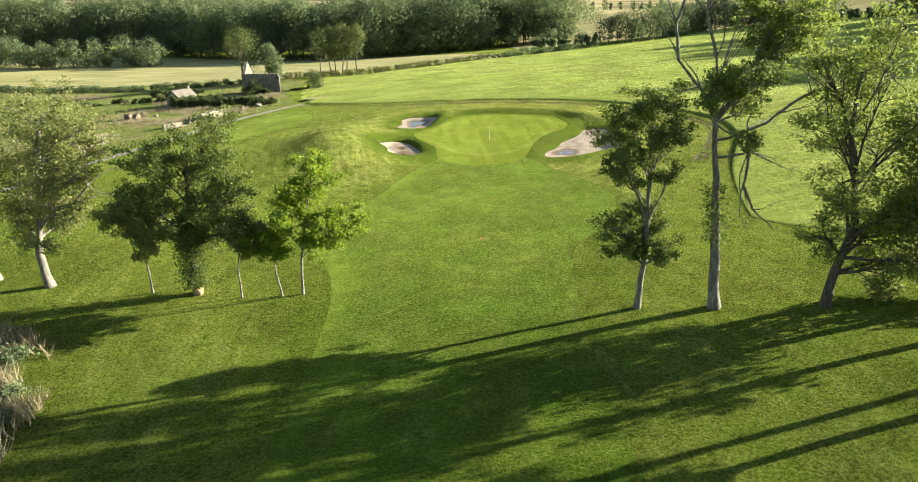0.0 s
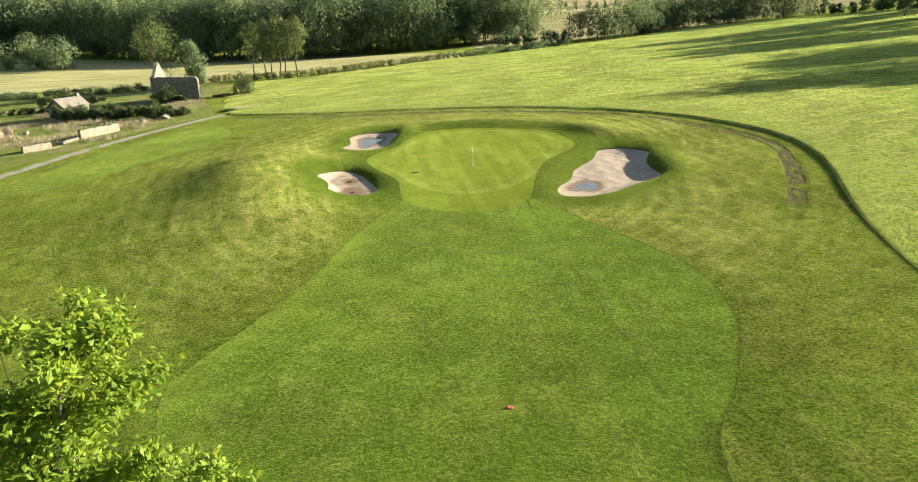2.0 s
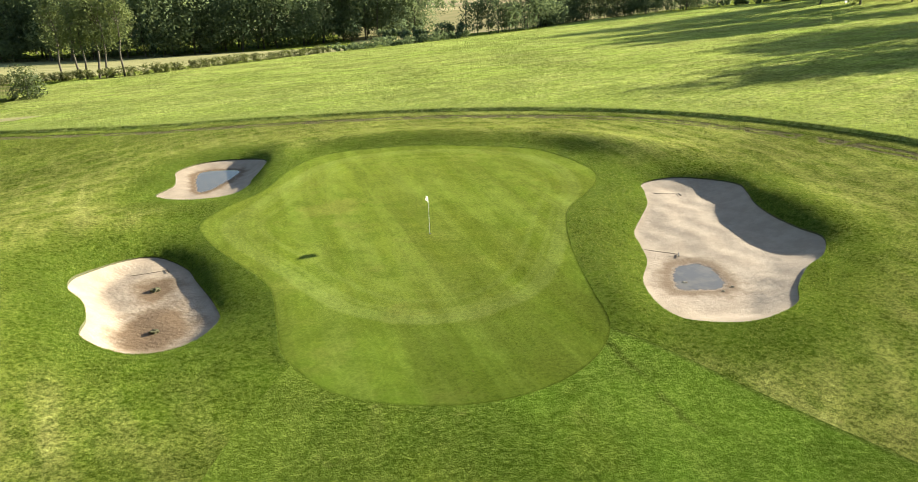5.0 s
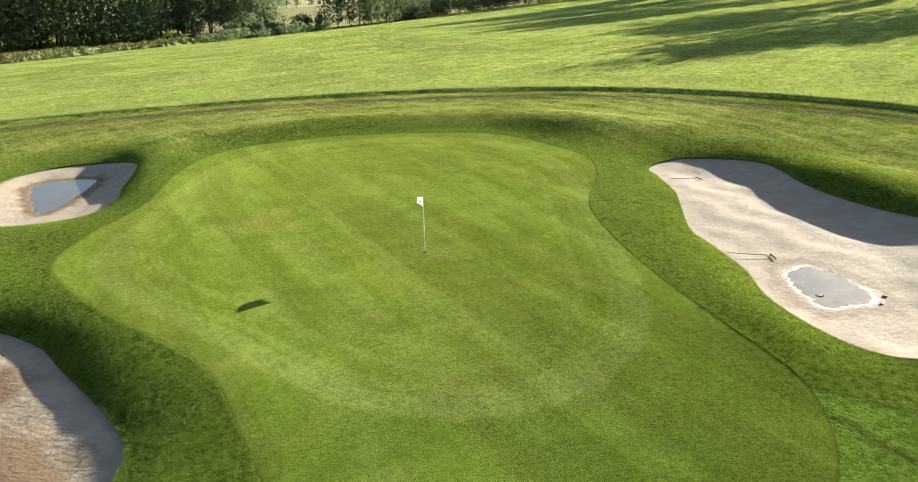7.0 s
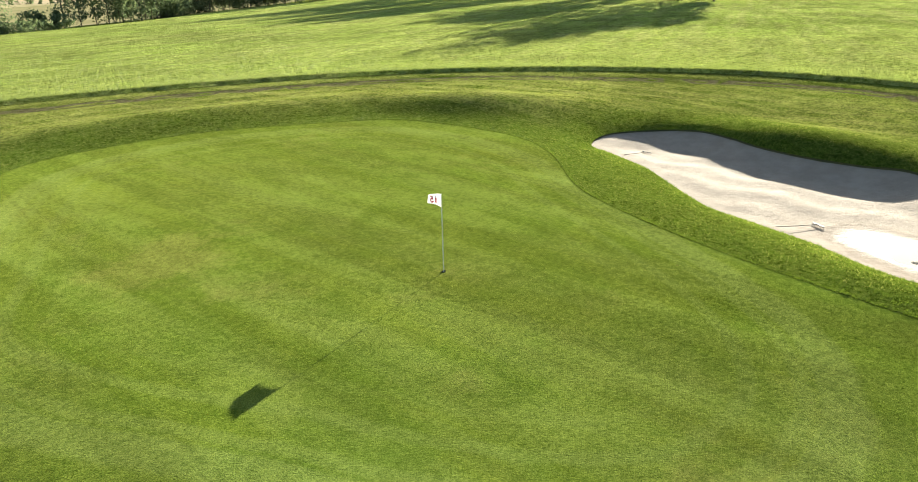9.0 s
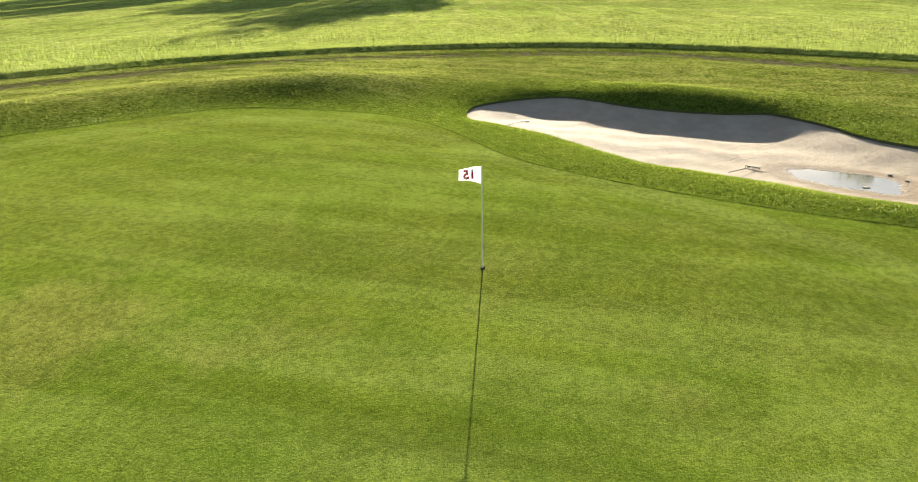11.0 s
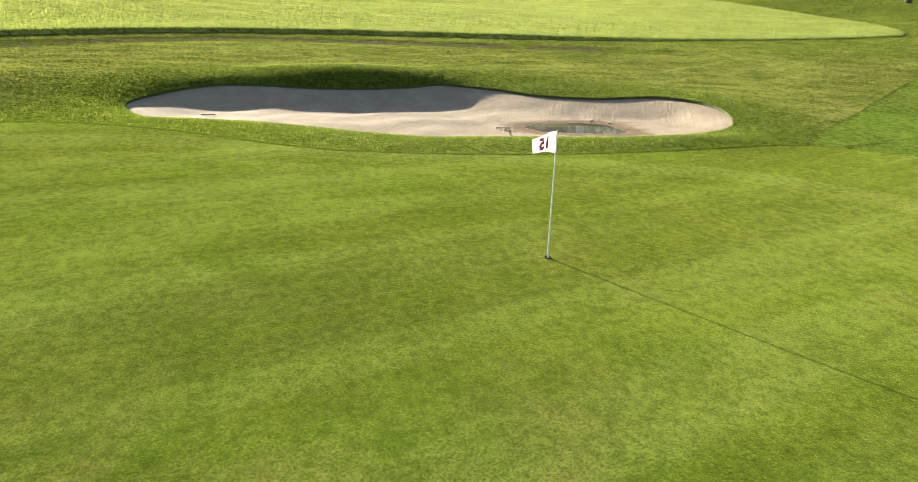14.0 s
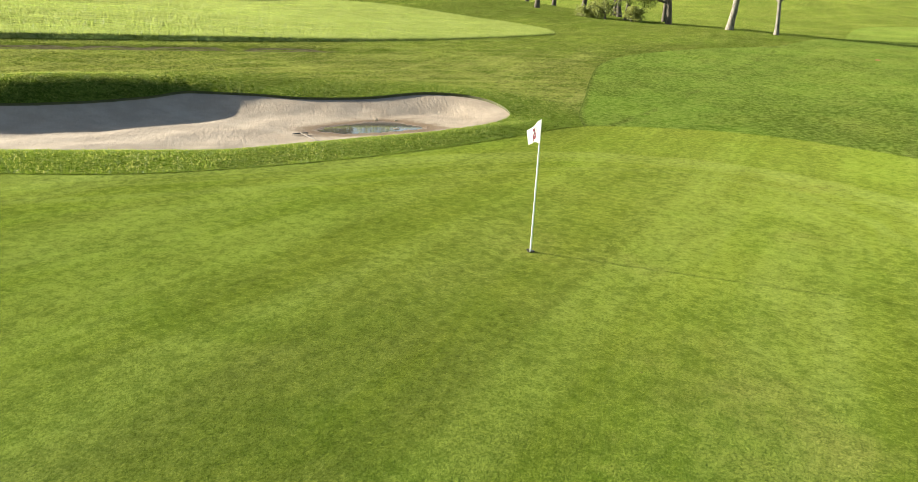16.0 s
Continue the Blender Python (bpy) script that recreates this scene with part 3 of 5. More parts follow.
def relief(x, y, bare=False):
    """Height of the ground; bare leaves out the bunkers' dips and the standing meadow."""
    x, y = np.asarray(x, float), np.asarray(y, float)
    u, v = np.clip(x / 100, -2, 2.6), np.clip((y - 100) / 100, -1.1, 2.4)
    z = 1.698 + 5.546 * u - 0.136 * v - 1.029 * u * u + 1.53 * u * v - 0.902 * v * v + 1.262 * u * u * v - 0.579 * u * v * v
    z += -1.843 * hump(x, y, 8, 88, 22) + 0.783 * hump(x, y, 18, 31, 12) + 0.55 * hump(x, y, -15, 93, 9) - 0.4 * hump(x, y, 32, 102, 14) + 15 * hump(x, y, 172, -5, 48) + 14 * hump(x, y, 70, -185, 190, 58) + 3.4 * hump(x, y, 55, 20, 17, 16)
    far = smooth(np.hypot(x, y - 150), 330, 900)
    z = z * (1 - far) + far * (4 + 6 * np.sin(x / 610 + 1.1) * np.cos(y / 830) + 3 * np.sin(x / 270 + y / 410) + 14 * smooth(np.hypot(x, y), 1200, 3500))
    z += 0.8 * hump(x, y, 22.2, 112.8, 4.6, 1.9, -48) + 0.6 * hump(x, y, 8, 121.5, 8, 1.7, -12)
    z += 0.18 * hump(x, y, 7, 96, 11) + 1.95 * hump(x, y, -18.6, 95.0, 9.5, 5.0, 100) + 0.35 * hump(x, y, -14.2, 103.5, 4.5, 2.2, 25)
    z += 0.55 * hump(x, y, 26.0, 96.0, 3.8, 1.5, 80) + 0.2 * hump(x, y, 22.6, 86.2, 4, 2.0, 35) + 0.3 * hump(x, y, 15.5, 84.6, 2.6, 1.8) + 0.2 * hump(x, y, 11.4, 89.6, 3.0, 0.9, 68) + 0.55 * hump(x, y, -3.2, 117.5, 3.4, 1.4, 80) + 0.2 * hump(x, y, -4.9, 96.2, 3.6, 1.2, 115)
    if bare:
        return z
    for b, (most, bx, by, gx, gy) in zip(BUNKERS, DIPS):
        d = np.where(inside(x, y, b), 0, gap(x, y, b, 6))
        z = z - np.clip(most + gx * (x - bx) + gy * (y - by), 0.03, most + 0.55 if gy > 0.05 else 0.38) * np.exp(-d / 1.1)
    up = np.where(inside(x, y, MEADOW), gap(x, y, EDGE, 1.0, False), 0)
    z = z + (0.05 + 0.17 * smooth(y, 60, 84)) * smooth(up, 0, 0.3)
    z = z - 0.10 * np.exp(-0.5 * (gap(x, y, TRACK, 3, False) / 0.7) ** 2)
    return z


def at_ground(x, y):
    return float(relief(np.array([x]), np.array([y]))[0])


# ---------------------------------------------------------------- mesh helpers
def mesh_of(name, verts, faces, mat, soft=True):
    """A mesh from arrays: verts (n, 3), faces (m, 3 or 4)."""
    verts, faces = np.asarray(verts, np.float32), np.asarray(faces, np.int32)
    me = bpy.data.meshes.new(name)
    k = faces.shape[1]
    me.vertices.add(len(verts))
    me.vertices.foreach_set("co", verts.ravel())
    me.loops.add(faces.size)
    me.loops.foreach_set("vertex_index", faces.ravel())
    me.polygons.add(len(faces))
    me.polygons.foreach_set("loop_start", np.arange(0, faces.size, k, dtype=np.int32))
    me.polygons.foreach_set("use_smooth", np.full(len(faces), soft))
    me.update(calc_edges=True)
    if mat:
        me.materials.append(mat)
    return me


def add_attr(me, name, values):
    me.attributes.new(name, "FLOAT", "POINT").data.foreach_set("value", np.asarray(values, np.float32))


def part(name, data, mat=None, parent=None, label=""):
    """A mesh or bmesh as one object, under a thing or part."""
    if isinstance(data, bmesh.types.BMesh):
        me = bpy.data.meshes.new(name)
        data.to_mesh(me)
        data.free()
        for p in me.polygons:
            p.use_smooth = False
        data = me
    if mat and not data.materials:
        data.materials.append(mat)
    ob = new(name, data)
    ob.parent = parent
    return tagged(ob, label)


def triangulate(points, edges):
    from mathutils.geometry import delaunay_2d_cdt
    v, e, f, *_ = delaunay_2d_cdt([Vector(p) for p in points], edges, [], 0, 1e-5)
    return np.array([tuple(p) for p in v]), np.array(f)


def ring(lines):
    """Points and constraint edges of several polylines [(array, closed)]."""
    pts, edges = [], []
    for line, closed in lines:
        k, n = len(pts), len(line)
        pts += [tuple(p) for p in line]
        edges += [(k + i, k + (i + 1) % n) for i in range(n if closed else n - 1)]
    return pts, edges


def offset(line, by, closed=False):
    """A polyline pushed to its left by so much."""
    t = np.roll(line, -1, 0) - np.roll(line, 1, 0) if closed else np.gradient(line, axis=0)
    t = t / np.maximum(np.hypot(*t.T), 1e-6)[:, None]
    return line + by * np.stack([-t[:, 1], t[:, 0]], 1)


def grid_points(x0, x1, y0, y1, step, seed, hole=None):
    rng = np.random.default_rng(seed)
    gx, gy = np.meshgrid(np.arange(x0, x1, step), np.arange(y0, y1, step))
    p = np.stack([gx.ravel(), gy.ravel()], 1) + rng.uniform(-0.25, 0.25, (gx.size, 2)) * step
    if hole:
        a, b, c, d = hole
        p = p[~((p[:, 0] > a) & (p[:, 0] < b) & (p[:, 1] > c) & (p[:, 1] < d))]
    return p


# ---------------------------------------------------------------- ground: one sheet cut along its zones
lines = [(GREEN, True), (FAIRWAY, True), (TEE_LAWN, True), (EDGE, False), (offset(EDGE, 0.3), False), (CROP, True), (SCRUB, True)] + [(b, True) for b in BUNKERS]
TRACK_STRIP = np.r_[offset(TRACK, 1.2), offset(TRACK, -1.2)[::-1]]
ROAD_STRIP = np.r_[offset(ROAD, 1.25), offset(ROAD, -1.25)[::-1]]
lines += [(TRACK_STRIP, True), (ROAD_STRIP, True)]
pts, cons = ring(lines)
near = (-16, 32, 80, 124)
pts += [tuple(p) for p in np.r_[
    grid_points(*near, 0.55, 1), grid_points(-64, 60, 10, 150, 1.3, 2, near), grid_points(-124, -64, 96, 216, 2.6, 6), grid_points(-64, -30, 150, 216, 2.6, 7), grid_points(-340, 340, -180, 480, 9, 3, (-64, 60, 10, 150)),
    grid_points(-4600, 4600, -4600, 4600, 170, 4, (-340, 340, -180, 480))]]
PLAN, TRIS = triangulate(pts, cons)
HEIGHT = relief(PLAN[:, 0], PLAN[:, 1])
mid = PLAN[TRIS].mean(1)
zone = np.zeros(len(TRIS), int)
for code, poly in ((1, MEADOW), (10, SCRUB), (2, CROP), (3, TEE_LAWN), (4, FAIRWAY), (5, GREEN), (6, TRACK_STRIP), (7, ROAD_STRIP), (9, None), (8, BUNKERS[0]), (8, BUNKERS[1]), (8, BUNKERS[2])):
    zone[inside(mid[:, 0], mid[:, 1], poly) if poly is not None else ((np.hypot(mid[:, 0], mid[:, 1] - 150) > 420) & ((mid[:, 1] > 170) | ((mid[:, 0] < 0) & (mid[:, 1] > -40)))) | ((mid[:, 0] > 30) & (mid[:, 1] > 333))] = code
eps = 0.05
slope_x = (relief(PLAN[:, 0] + eps, PLAN[:, 1]) - relief(PLAN[:, 0] - eps, PLAN[:, 1])) / (2 * eps)
slope_y = (relief(PLAN[:, 0], PLAN[:, 1] + eps) - relief(PLAN[:, 0], PLAN[:, 1] - eps)) / (2 * eps)
NORMAL = np.stack([-slope_x, -slope_y, np.ones(len(PLAN))], 1)
NORMAL /= np.linalg.norm(NORMAL, axis=1)[:, None]


def sheet(name, code, mat, label, category, edge=None, closed=True):
    """One zone of the ground as a mesh that meets its neighbours."""
    f = TRIS[zone == code]
    used, f = np.unique(f, return_inverse=True)
    me = mesh_of(name, np.c_[PLAN[used], HEIGHT[used]], f.reshape(-1, 3), mat)
    me.normals_split_custom_set_from_vertices(NORMAL[used].tolist())
    if edge is not None:
        add_attr(me, "edge", gap(PLAN[used, 0], PLAN[used, 1], edge, 4, closed))
    if code == 1:
        add_attr(me, "earth", 0.95 * hump(PLAN[used, 0], PLAN[used, 1], EARTH[0], EARTH[1], 3.2, 1.6, 12))
    if code in (3, 4):
        add_attr(me, "west", np.where(PLAN[used, 0] < 0, gap(PLAN[used, 0], PLAN[used, 1], FAIRWAY, 6), 6))
    if code == 5:
        px, py = PLAN[used].T
        add_attr(me, "worn", 0.95 * hump(px, py, 0.4, 105.0, 2.4, 1.7, 25))
        add_attr(me, "inner", np.where(inside(px, py, INNER), 1, -1) * gap(px, py, INNER, 6))
    if code in (0, 6):
        add_attr(me, "ring", gap(PLAN[used, 0], PLAN[used, 1], GREEN, 30))
        add_attr(me, "lip", np.minimum.reduce([gap(PLAN[used, 0], PLAN[used, 1], q, 8) for q in BUNKERS + [GREEN]]))
        add_attr(me, "side", np.where(PLAN[used, 0] > 6, 8, 0.6 * gap(PLAN[used, 0], PLAN[used, 1], FAIRWAY, 8)))
        add_attr(me, "mud", 0.25 + 0.45 * hump(PLAN[used, 0], PLAN[used, 1], 37.5, 92, 12) + 0.2 * smooth(PLAN[used, 1], 110, 130) - 0.5 * smooth(-PLAN[used, 1], -80, -72))
    if code == 10:
        px, py = PLAN[used].T
        add_attr(me, "bare", 1.0 * hump(px, py, -65.5, 114.5, 8.5, 2.6, 105) + 0.8 * hump(px, py, -54.5, 124, 3, 0.8, 48))
        add_attr(me, "plough", 1.0 * hump(px, py, -116, 203, 16, 3.6, -32))
    return tagged(new(name, me), label, category, "", "structure")


sheet("ground", 0, M["rough"], "mown rough grass with yellowed and worn patches", "ground")
sheet("meadow", 1, M["meadow"], "long pale green meadow grass on the hillside", "meadow")
sheet("crop_field", 2, M["crop"], "ripe golden crop field with faint drill rows", "field")
sheet("tee_lawn", 3, M["fairway"], "closely mown lawn beside the gravel road", "lawn", TEE_LAWN)
sheet("fairway", 4, M["fairway"], "mown green fairway leading to the putting green", "fairway", FAIRWAY[(FAIRWAY[:, 0] > 7) & (FAIRWAY[:, 1] > 44) & (FAIRWAY[:, 1] < 88)], False)
sheet("putting_green", 5, M["green"], "smooth closely mown putting green with faint stripes", "putting green", GREEN)
sheet("farmland", 9, M["farmland"], "far rolling farmland in pale straw and green fields", "farmland")
sheet("scrubland", 10, M["scrub"], "rough scrubby ground with dry brown patches round the ruins", "scrubland")
sheet("dirt_track", 6, M["track"], "muddy wheel track along the meadow edge", "track", TRACK, False)
sheet("road", 7, M["road"], "narrow grey gravel road with grassy verges", "road", ROAD, False)


def sand_height(k, x, y):
    """Height of the sand in bunker k."""
    b = BUNKERS[k]
    d = np.where(inside(x, y, b), gap(x, y, b, 6), 0)
    level, rise, bank = FLOORS[k]
    edge = relief(x, y) - 0.08
    z = edge + (np.minimum(level + rise * (y - 90), edge - 0.05) - edge) * smooth(d, -0.3, bank)
    z = z + 0.02 * np.sin(x * 3.1 + 1.3 * np.sin(y * 1.7)) * smooth(d, 0, 1)
    for which, p in PUDDLES:
        if which == k:
            c = p.mean(0)
            level = POOL[k]
            din = inside(x, y, p)
            g = gap(x, y, p, 3)
            z = np.where(din, level - 0.008 - 0.05 * smooth(g, 0, 0.5), (level + 0.006) + (np.maximum(z, level + 0.03) - level - 0.006) * smooth(g, -0.3, 1.5))
    return z


POOL = {}
for k, p in PUDDLES:
    POOL[k] = FLOORS[k][0] - 0.01
for k, b in enumerate(BUNKERS):
    turn = float(np.sum(b[:, 0] * np.roll(b[:, 1], -1) - b[:, 1] * np.roll(b[:, 0], -1)))
    outer = offset(b, -0.10 if turn > 0 else 0.10, True)
    p, e = ring([(outer, True)] + [(q, True) for w, q in PUDDLES if w == k])
    lo, hi = b.min(0), b.max(0)
    g = grid_points(lo[0], hi[0], lo[1], hi[1], 0.3, 10 + k)
    g = g[inside(g[:, 0], g[:, 1], b)]
    v, f = triangulate(p + [tuple(q) for q in g], e)
    f = f[inside(*v[f].mean(1).T, outer)]
    me = mesh_of("sand", np.c_[v, sand_height(k, v[:, 0], v[:, 1])], f, M["sand"])
    wet = np.zeros(len(v))
    for w, q in PUDDLES:
        if w == k:
            wet = np.maximum(wet, 1.15 * np.exp(-gap(v[:, 0], v[:, 1], q, 5) / (0.55 if k == 1 else 0.8)))
    if k == 0:
        wet = np.maximum(1.0 * hump(v[:, 0], v[:, 1], -8.0, 92.2, 1.3, 1.9), 0.9 * hump(v[:, 0], v[:, 1], -8.6, 96.6, 0.9, 1.3))
    rim = np.zeros(len(v))
    for w, q in PUDDLES:
        if w == k:
            rim = np.maximum(rim, np.exp(-gap(v[:, 0], v[:, 1], q, 3) / (0.45 if k == 2 else 0.3)))
    add_attr(me, "wet", wet)
    add_attr(me, "rim", rim)
    bunker = tagged(new("sand_bunker"), ("pale sand bunker with wet brown hollows and a grassy lip", "pale sand bunker with a large clear puddle", "large sand bunker with a muddy puddle and raked slopes")[k], "bunker", "bunkers round the green")
    part("sand", me, None, bunker)
    # soil face under the turf's rim
    n = len(b)
    top = np.c_[b, relief(b[:, 0], b[:, 1])]
    low = top - (0, 0, 0.22)
    i = np.arange(n)
    part("lip", mesh_of("lip", np.r_[top, low], np.stack([i, (i + 1) % n, (i + 1) % n + n, i + n], 1), M["dirt"]), None, bunker, "dark cut turf edge")
    for w, q in PUDDLES:
        if w == k:
            vv, ff = triangulate(*ring([(q, True)]))
            pool = tagged(new("puddle", mesh_of("puddle", np.c_[vv, np.full(len(vv), POOL[k])], ff, M["water"])), ("blue-grey puddle of rainwater on sand", "shallow muddy puddle of rainwater on sand")[k - 1], "puddle")


# ---------------------------------------------------------------- trees
class Wood:
    """Collects tapered tubes for trunks and limbs."""

    def __init__(self):
        self.v, self.f, self.n = [], [], 0

    def tube(self, path, r0, r1, sides=6):
        path = np.asarray(path, float)
        m = len(path)
        t = np.gradient(path, axis=0)
        t /= np.maximum(np.linalg.norm(t, axis=1), 1e-6)[:, None]
        ref = np.where(np.abs(t[:, 2:3]) > 0.9, (1.0, 0, 0), (0, 0, 1.0))
        a = np.cross(t, ref)
        a /= np.maximum(np.linalg.norm(a, axis=1), 1e-6)[:, None]
        b = np.cross(t, a)
        ang = np.linspace(0, 2 * np.pi, sides, endpoint=False)
        r = np.linspace(r0, r1, m) if np.isscalar(r0) else np.asarray(r0)
        co = path[:, None] + r[:, None, None] * (np.cos(ang)[None, :, None] * a[:, None] + np.sin(ang)[None, :, None] * b[:, None])
        self.v.append(co.reshape(-1, 3))
        i, j = np.meshgrid(np.arange(m - 1), np.arange(sides), indexing="ij")
        k = (j + 1) % sides
        self.f.append(self.n + np.stack([i * sides + j, i * sides + k, (i + 1) * sides + k, (i + 1) * sides + j], -1).reshape(-1, 4))
        self.n += m * sides

    def mesh(self, name, mat):
        return mesh_of(name, np.concatenate(self.v), np.concatenate(self.f), mat)


def bent(rng, a, b, n, sag=0.12, rise=0.0):
    """A wandering path from a to b."""
    a, b = np.asarray(a, float), np.asarray(b, float)
    s = np.linspace(0, 1, n)[:, None]
    size = np.linalg.norm(b - a)
    off = rng.normal(0, 1, 3) * sag * size
    kink = np.cumsum(rng.normal(0, 0.05 * size / n ** 0.5, (n, 3)), 0)
    p = a + (b - a) * s + off * s * (1 - s) * 1.4 + kink * (s * (1 - s) * 3)
    p[:, 2] += rise * size * (s * (1 - s))[:, 0]
    return p


def leaf_mesh(name, rng, centres, tint, size, mat, flat=0.35, out=None):
    """One bent diamond a leaf."""
    n = len(centres)
    nrm = rng.normal(0, 1, (n, 3))
    nrm[:, 2] = np.abs(nrm[:, 2]) + flat
    if out is not None:
        nrm = out * 2.2 + rng.normal(0, 0.7, (n, 3))
    nrm /= np.linalg.norm(nrm, axis=1)[:, None]
    a = np.cross(nrm, rng.normal(0, 1, (n, 3)))
    a /= np.maximum(np.linalg.norm(a, axis=1), 1e-6)[:, None]
    b = np.cross(nrm, a)
    s = size * rng.uniform(0.6, 1.35, n)[:, None]
    v = np.stack([centres - a * s * 0.62, centres - b * s * 0.36 - nrm * s * 0.12, centres + a * s * 0.62, centres + b * s * 0.36 - nrm * s * 0.12], 1).reshape(-1, 3)
    f = np.arange(4 * n).reshape(n, 4)
    me = mesh_of(name, v, f, mat, False)
    add_attr(me, "tint", np.repeat(np.clip(tint, 0, 1), 4))
    if out is not None:
        soft = out + rng.normal(0, 0.20, (n, 3)) + (0, 0, 0.20)
        soft /= np.linalg.norm(soft, axis=1)[:, None]
        me.polygons.foreach_set("use_smooth", np.full(n, True))
        me.normals_split_custom_set_from_vertices(np.repeat(soft, 4, 0).tolist())
    return me


def tree(name, base, blobs, stem, girth, seed, leaves, size, leaf, bark, label, bare=(), depth=0.75, group="", ivy=None, twigs=7, clump=0.20, category="tree", swell=1.0, fork=0.0):
    """A tree from crown masses (dx, dz, radius) and a stem path [(dx, dz), ...], in metres from the base."""
    rng = np.random.default_rng(seed)
    wood = Wood()
    top = np.array([(x, 0, z) for x, z in stem], float)
    run = np.r_[0, np.cumsum(np.linalg.norm(np.diff(top, axis=0), axis=1))]
    at = np.linspace(0, run[-1], 14)
    path = np.stack([np.interp(at, run, top[:, k]) for k in range(3)], 1)
    path[1:-1] += rng.normal(0, 0.12 * girth, (12, 3))
    width = girth * (1 - 0.72 * np.linspace(0, 1, 14) ** 0.9)
    width[0] *= 1.22
    width *= 0.85
    wood.tube(path + np.array([0, 0, -0.05]), width, None, 9)
    blobs = [(dx * swell, dz, r * swell) for dx, dz, r in blobs]
    half = max(abs(b[0]) + b[2] for b in blobs) * depth
    total = sum(b[2] ** 2 for b in blobs)
    centres, tints = [], []
    for dx, dz, r in blobs:
        dy = rng.uniform(-1, 1) * max(half - r, 0) * 0.8
        c = np.array([dx, dy, dz])
        k = int(np.argmin(np.abs(path[:, 2] - max(dz * 0.62, fork * path[-1][2], path[-1][2] * 0.25 if dz > path[-1][2] * 0.5 else dz * 0.7))))
        k = min(k, len(path) - 2)
        limb = bent(rng, path[k], c, 8, 0.10, 0.12)
        g = max(width[k] * 0.5, 0.02)
        g = min(g, 0.05 + r * 0.045)
        wood.tube(limb, g, g * 0.35, 6)
        count = max(int(leaves * r * r / total), 20)
        tips = []
        for _ in range(int(twigs * (1 + r))):
            d = rng.normal(0, 1, 3)
            d /= np.linalg.norm(d)
            tip = c + d * r * rng.uniform(0.5, 1.12) * np.array([1, 1, 0.85])
            start = limb[rng.integers(3, 8)]
            tw = bent(rng, start, tip, 5, 0.12)
            wood.tube(tw, g * 0.35, 0.008, 4)
            tips.append(tw[rng.integers(2, 5)])
            tips.append(tip)
        tips = np.array(tips)
        pick = rng.integers(0, len(tips), count)
        spread = clump * (0.6 + 0.35 * r)
        p = tips[pick] + rng.normal(0, 1, (count, 3)) * spread * np.array([1, 1, 0.7])
        tone = rng.uniform(0.0, 0.55, len(tips))[pick] + rng.uniform(0, 0.45, count)
        centres.append(p), tints.append(tone)
    for chain in bare:
        q = np.array([(x, y, z) for x, y, z in chain], float)
        for a, b in zip(q, q[1:]):
            wood.tube(bent(rng, a, b, 6, 0.08), girth * 0.22, girth * 0.15, 6)
        for _ in range(7):
            s = q[rng.integers(1, len(q))] if len(q) > 2 else q[-1]
            d = (q[-1] - q[0]) / np.linalg.norm(q[-1] - q[0]) + rng.normal(0, 0.6, 3)
            tw = bent(rng, s, s + d * rng.uniform(0.8, 2.2), 6, 0.18)
            wood.tube(tw, girth * 0.13, 0.012, 4)
            for _ in range(3):
                s2 = tw[rng.integers(2, 6)]
                wood.tube(bent(rng, s2, s2 + d * 0.5 + rng.normal(0, 0.45, 3), 4, 0.2), 0.02, 0.006, 3)
    if ivy:
        n = int(ivy[2])
        h = rng.uniform(ivy[0], ivy[1], n)
        k = np.stack([np.interp(h, path[:, 2], path[:, j]) for j in range(3)], 1)
        ang = rng.uniform(0, 2 * np.pi, n)
        rad = girth * 0.8 + np.abs(rng.normal(0, ivy[3], n))
        k[:, 0] += np.cos(ang) * rad
        k[:, 1] += np.sin(ang) * rad
        centres.append(k), tints.append(rng.uniform(0, 0.5, n))
    x, y = base
    ob = tagged(new(name), label, category, group)
    ob.location = (x, y, at_ground(x, y))
    part("trunk", wood.mesh("trunk", bark), None, ob)
    part("crown", leaf_mesh("crown", rng, np.concatenate(centres), np.concatenate(tints), size, leaf), None, ob)
    return ob


LEFT, RIGHT = "trees beside the fairway", "trees beside the fairway"
tree("maple_tree", (-11.6, 40.6), [(1.2, 8.8, 1.6), (0.6, 6.6, 2.0), (3.6, 6.0, 1.2), (2.3, 5.2, 1.3), (1.4, 4.7, 1.5), (-0.8, 5.6, 1.2), (1.4, 9.7, 0.9), (0.0, 7.8, 1.2)],
     [(0, 0), (0.05, 2.0), (0.3, 4.2), (0.9, 7), (1.3, 9)], 0.13, 11, 17000, 0.18, M["bright"], M["bark"], "young maple with bright green sunlit leaves", group=LEFT, swell=1.08)
tree("sapling", (-13.1, 40.5), [(-0.8, 4.4, 1.5), (-0.3, 5.4, 1.3), (-0.1, 3.6, 0.9)], [(0, 0), (-0.3, 2), (-0.5, 5)], 0.09, 12, 5250, 0.17, M["bright"], M["bark"], "slender leaning sapling with green leaves", group=LEFT)
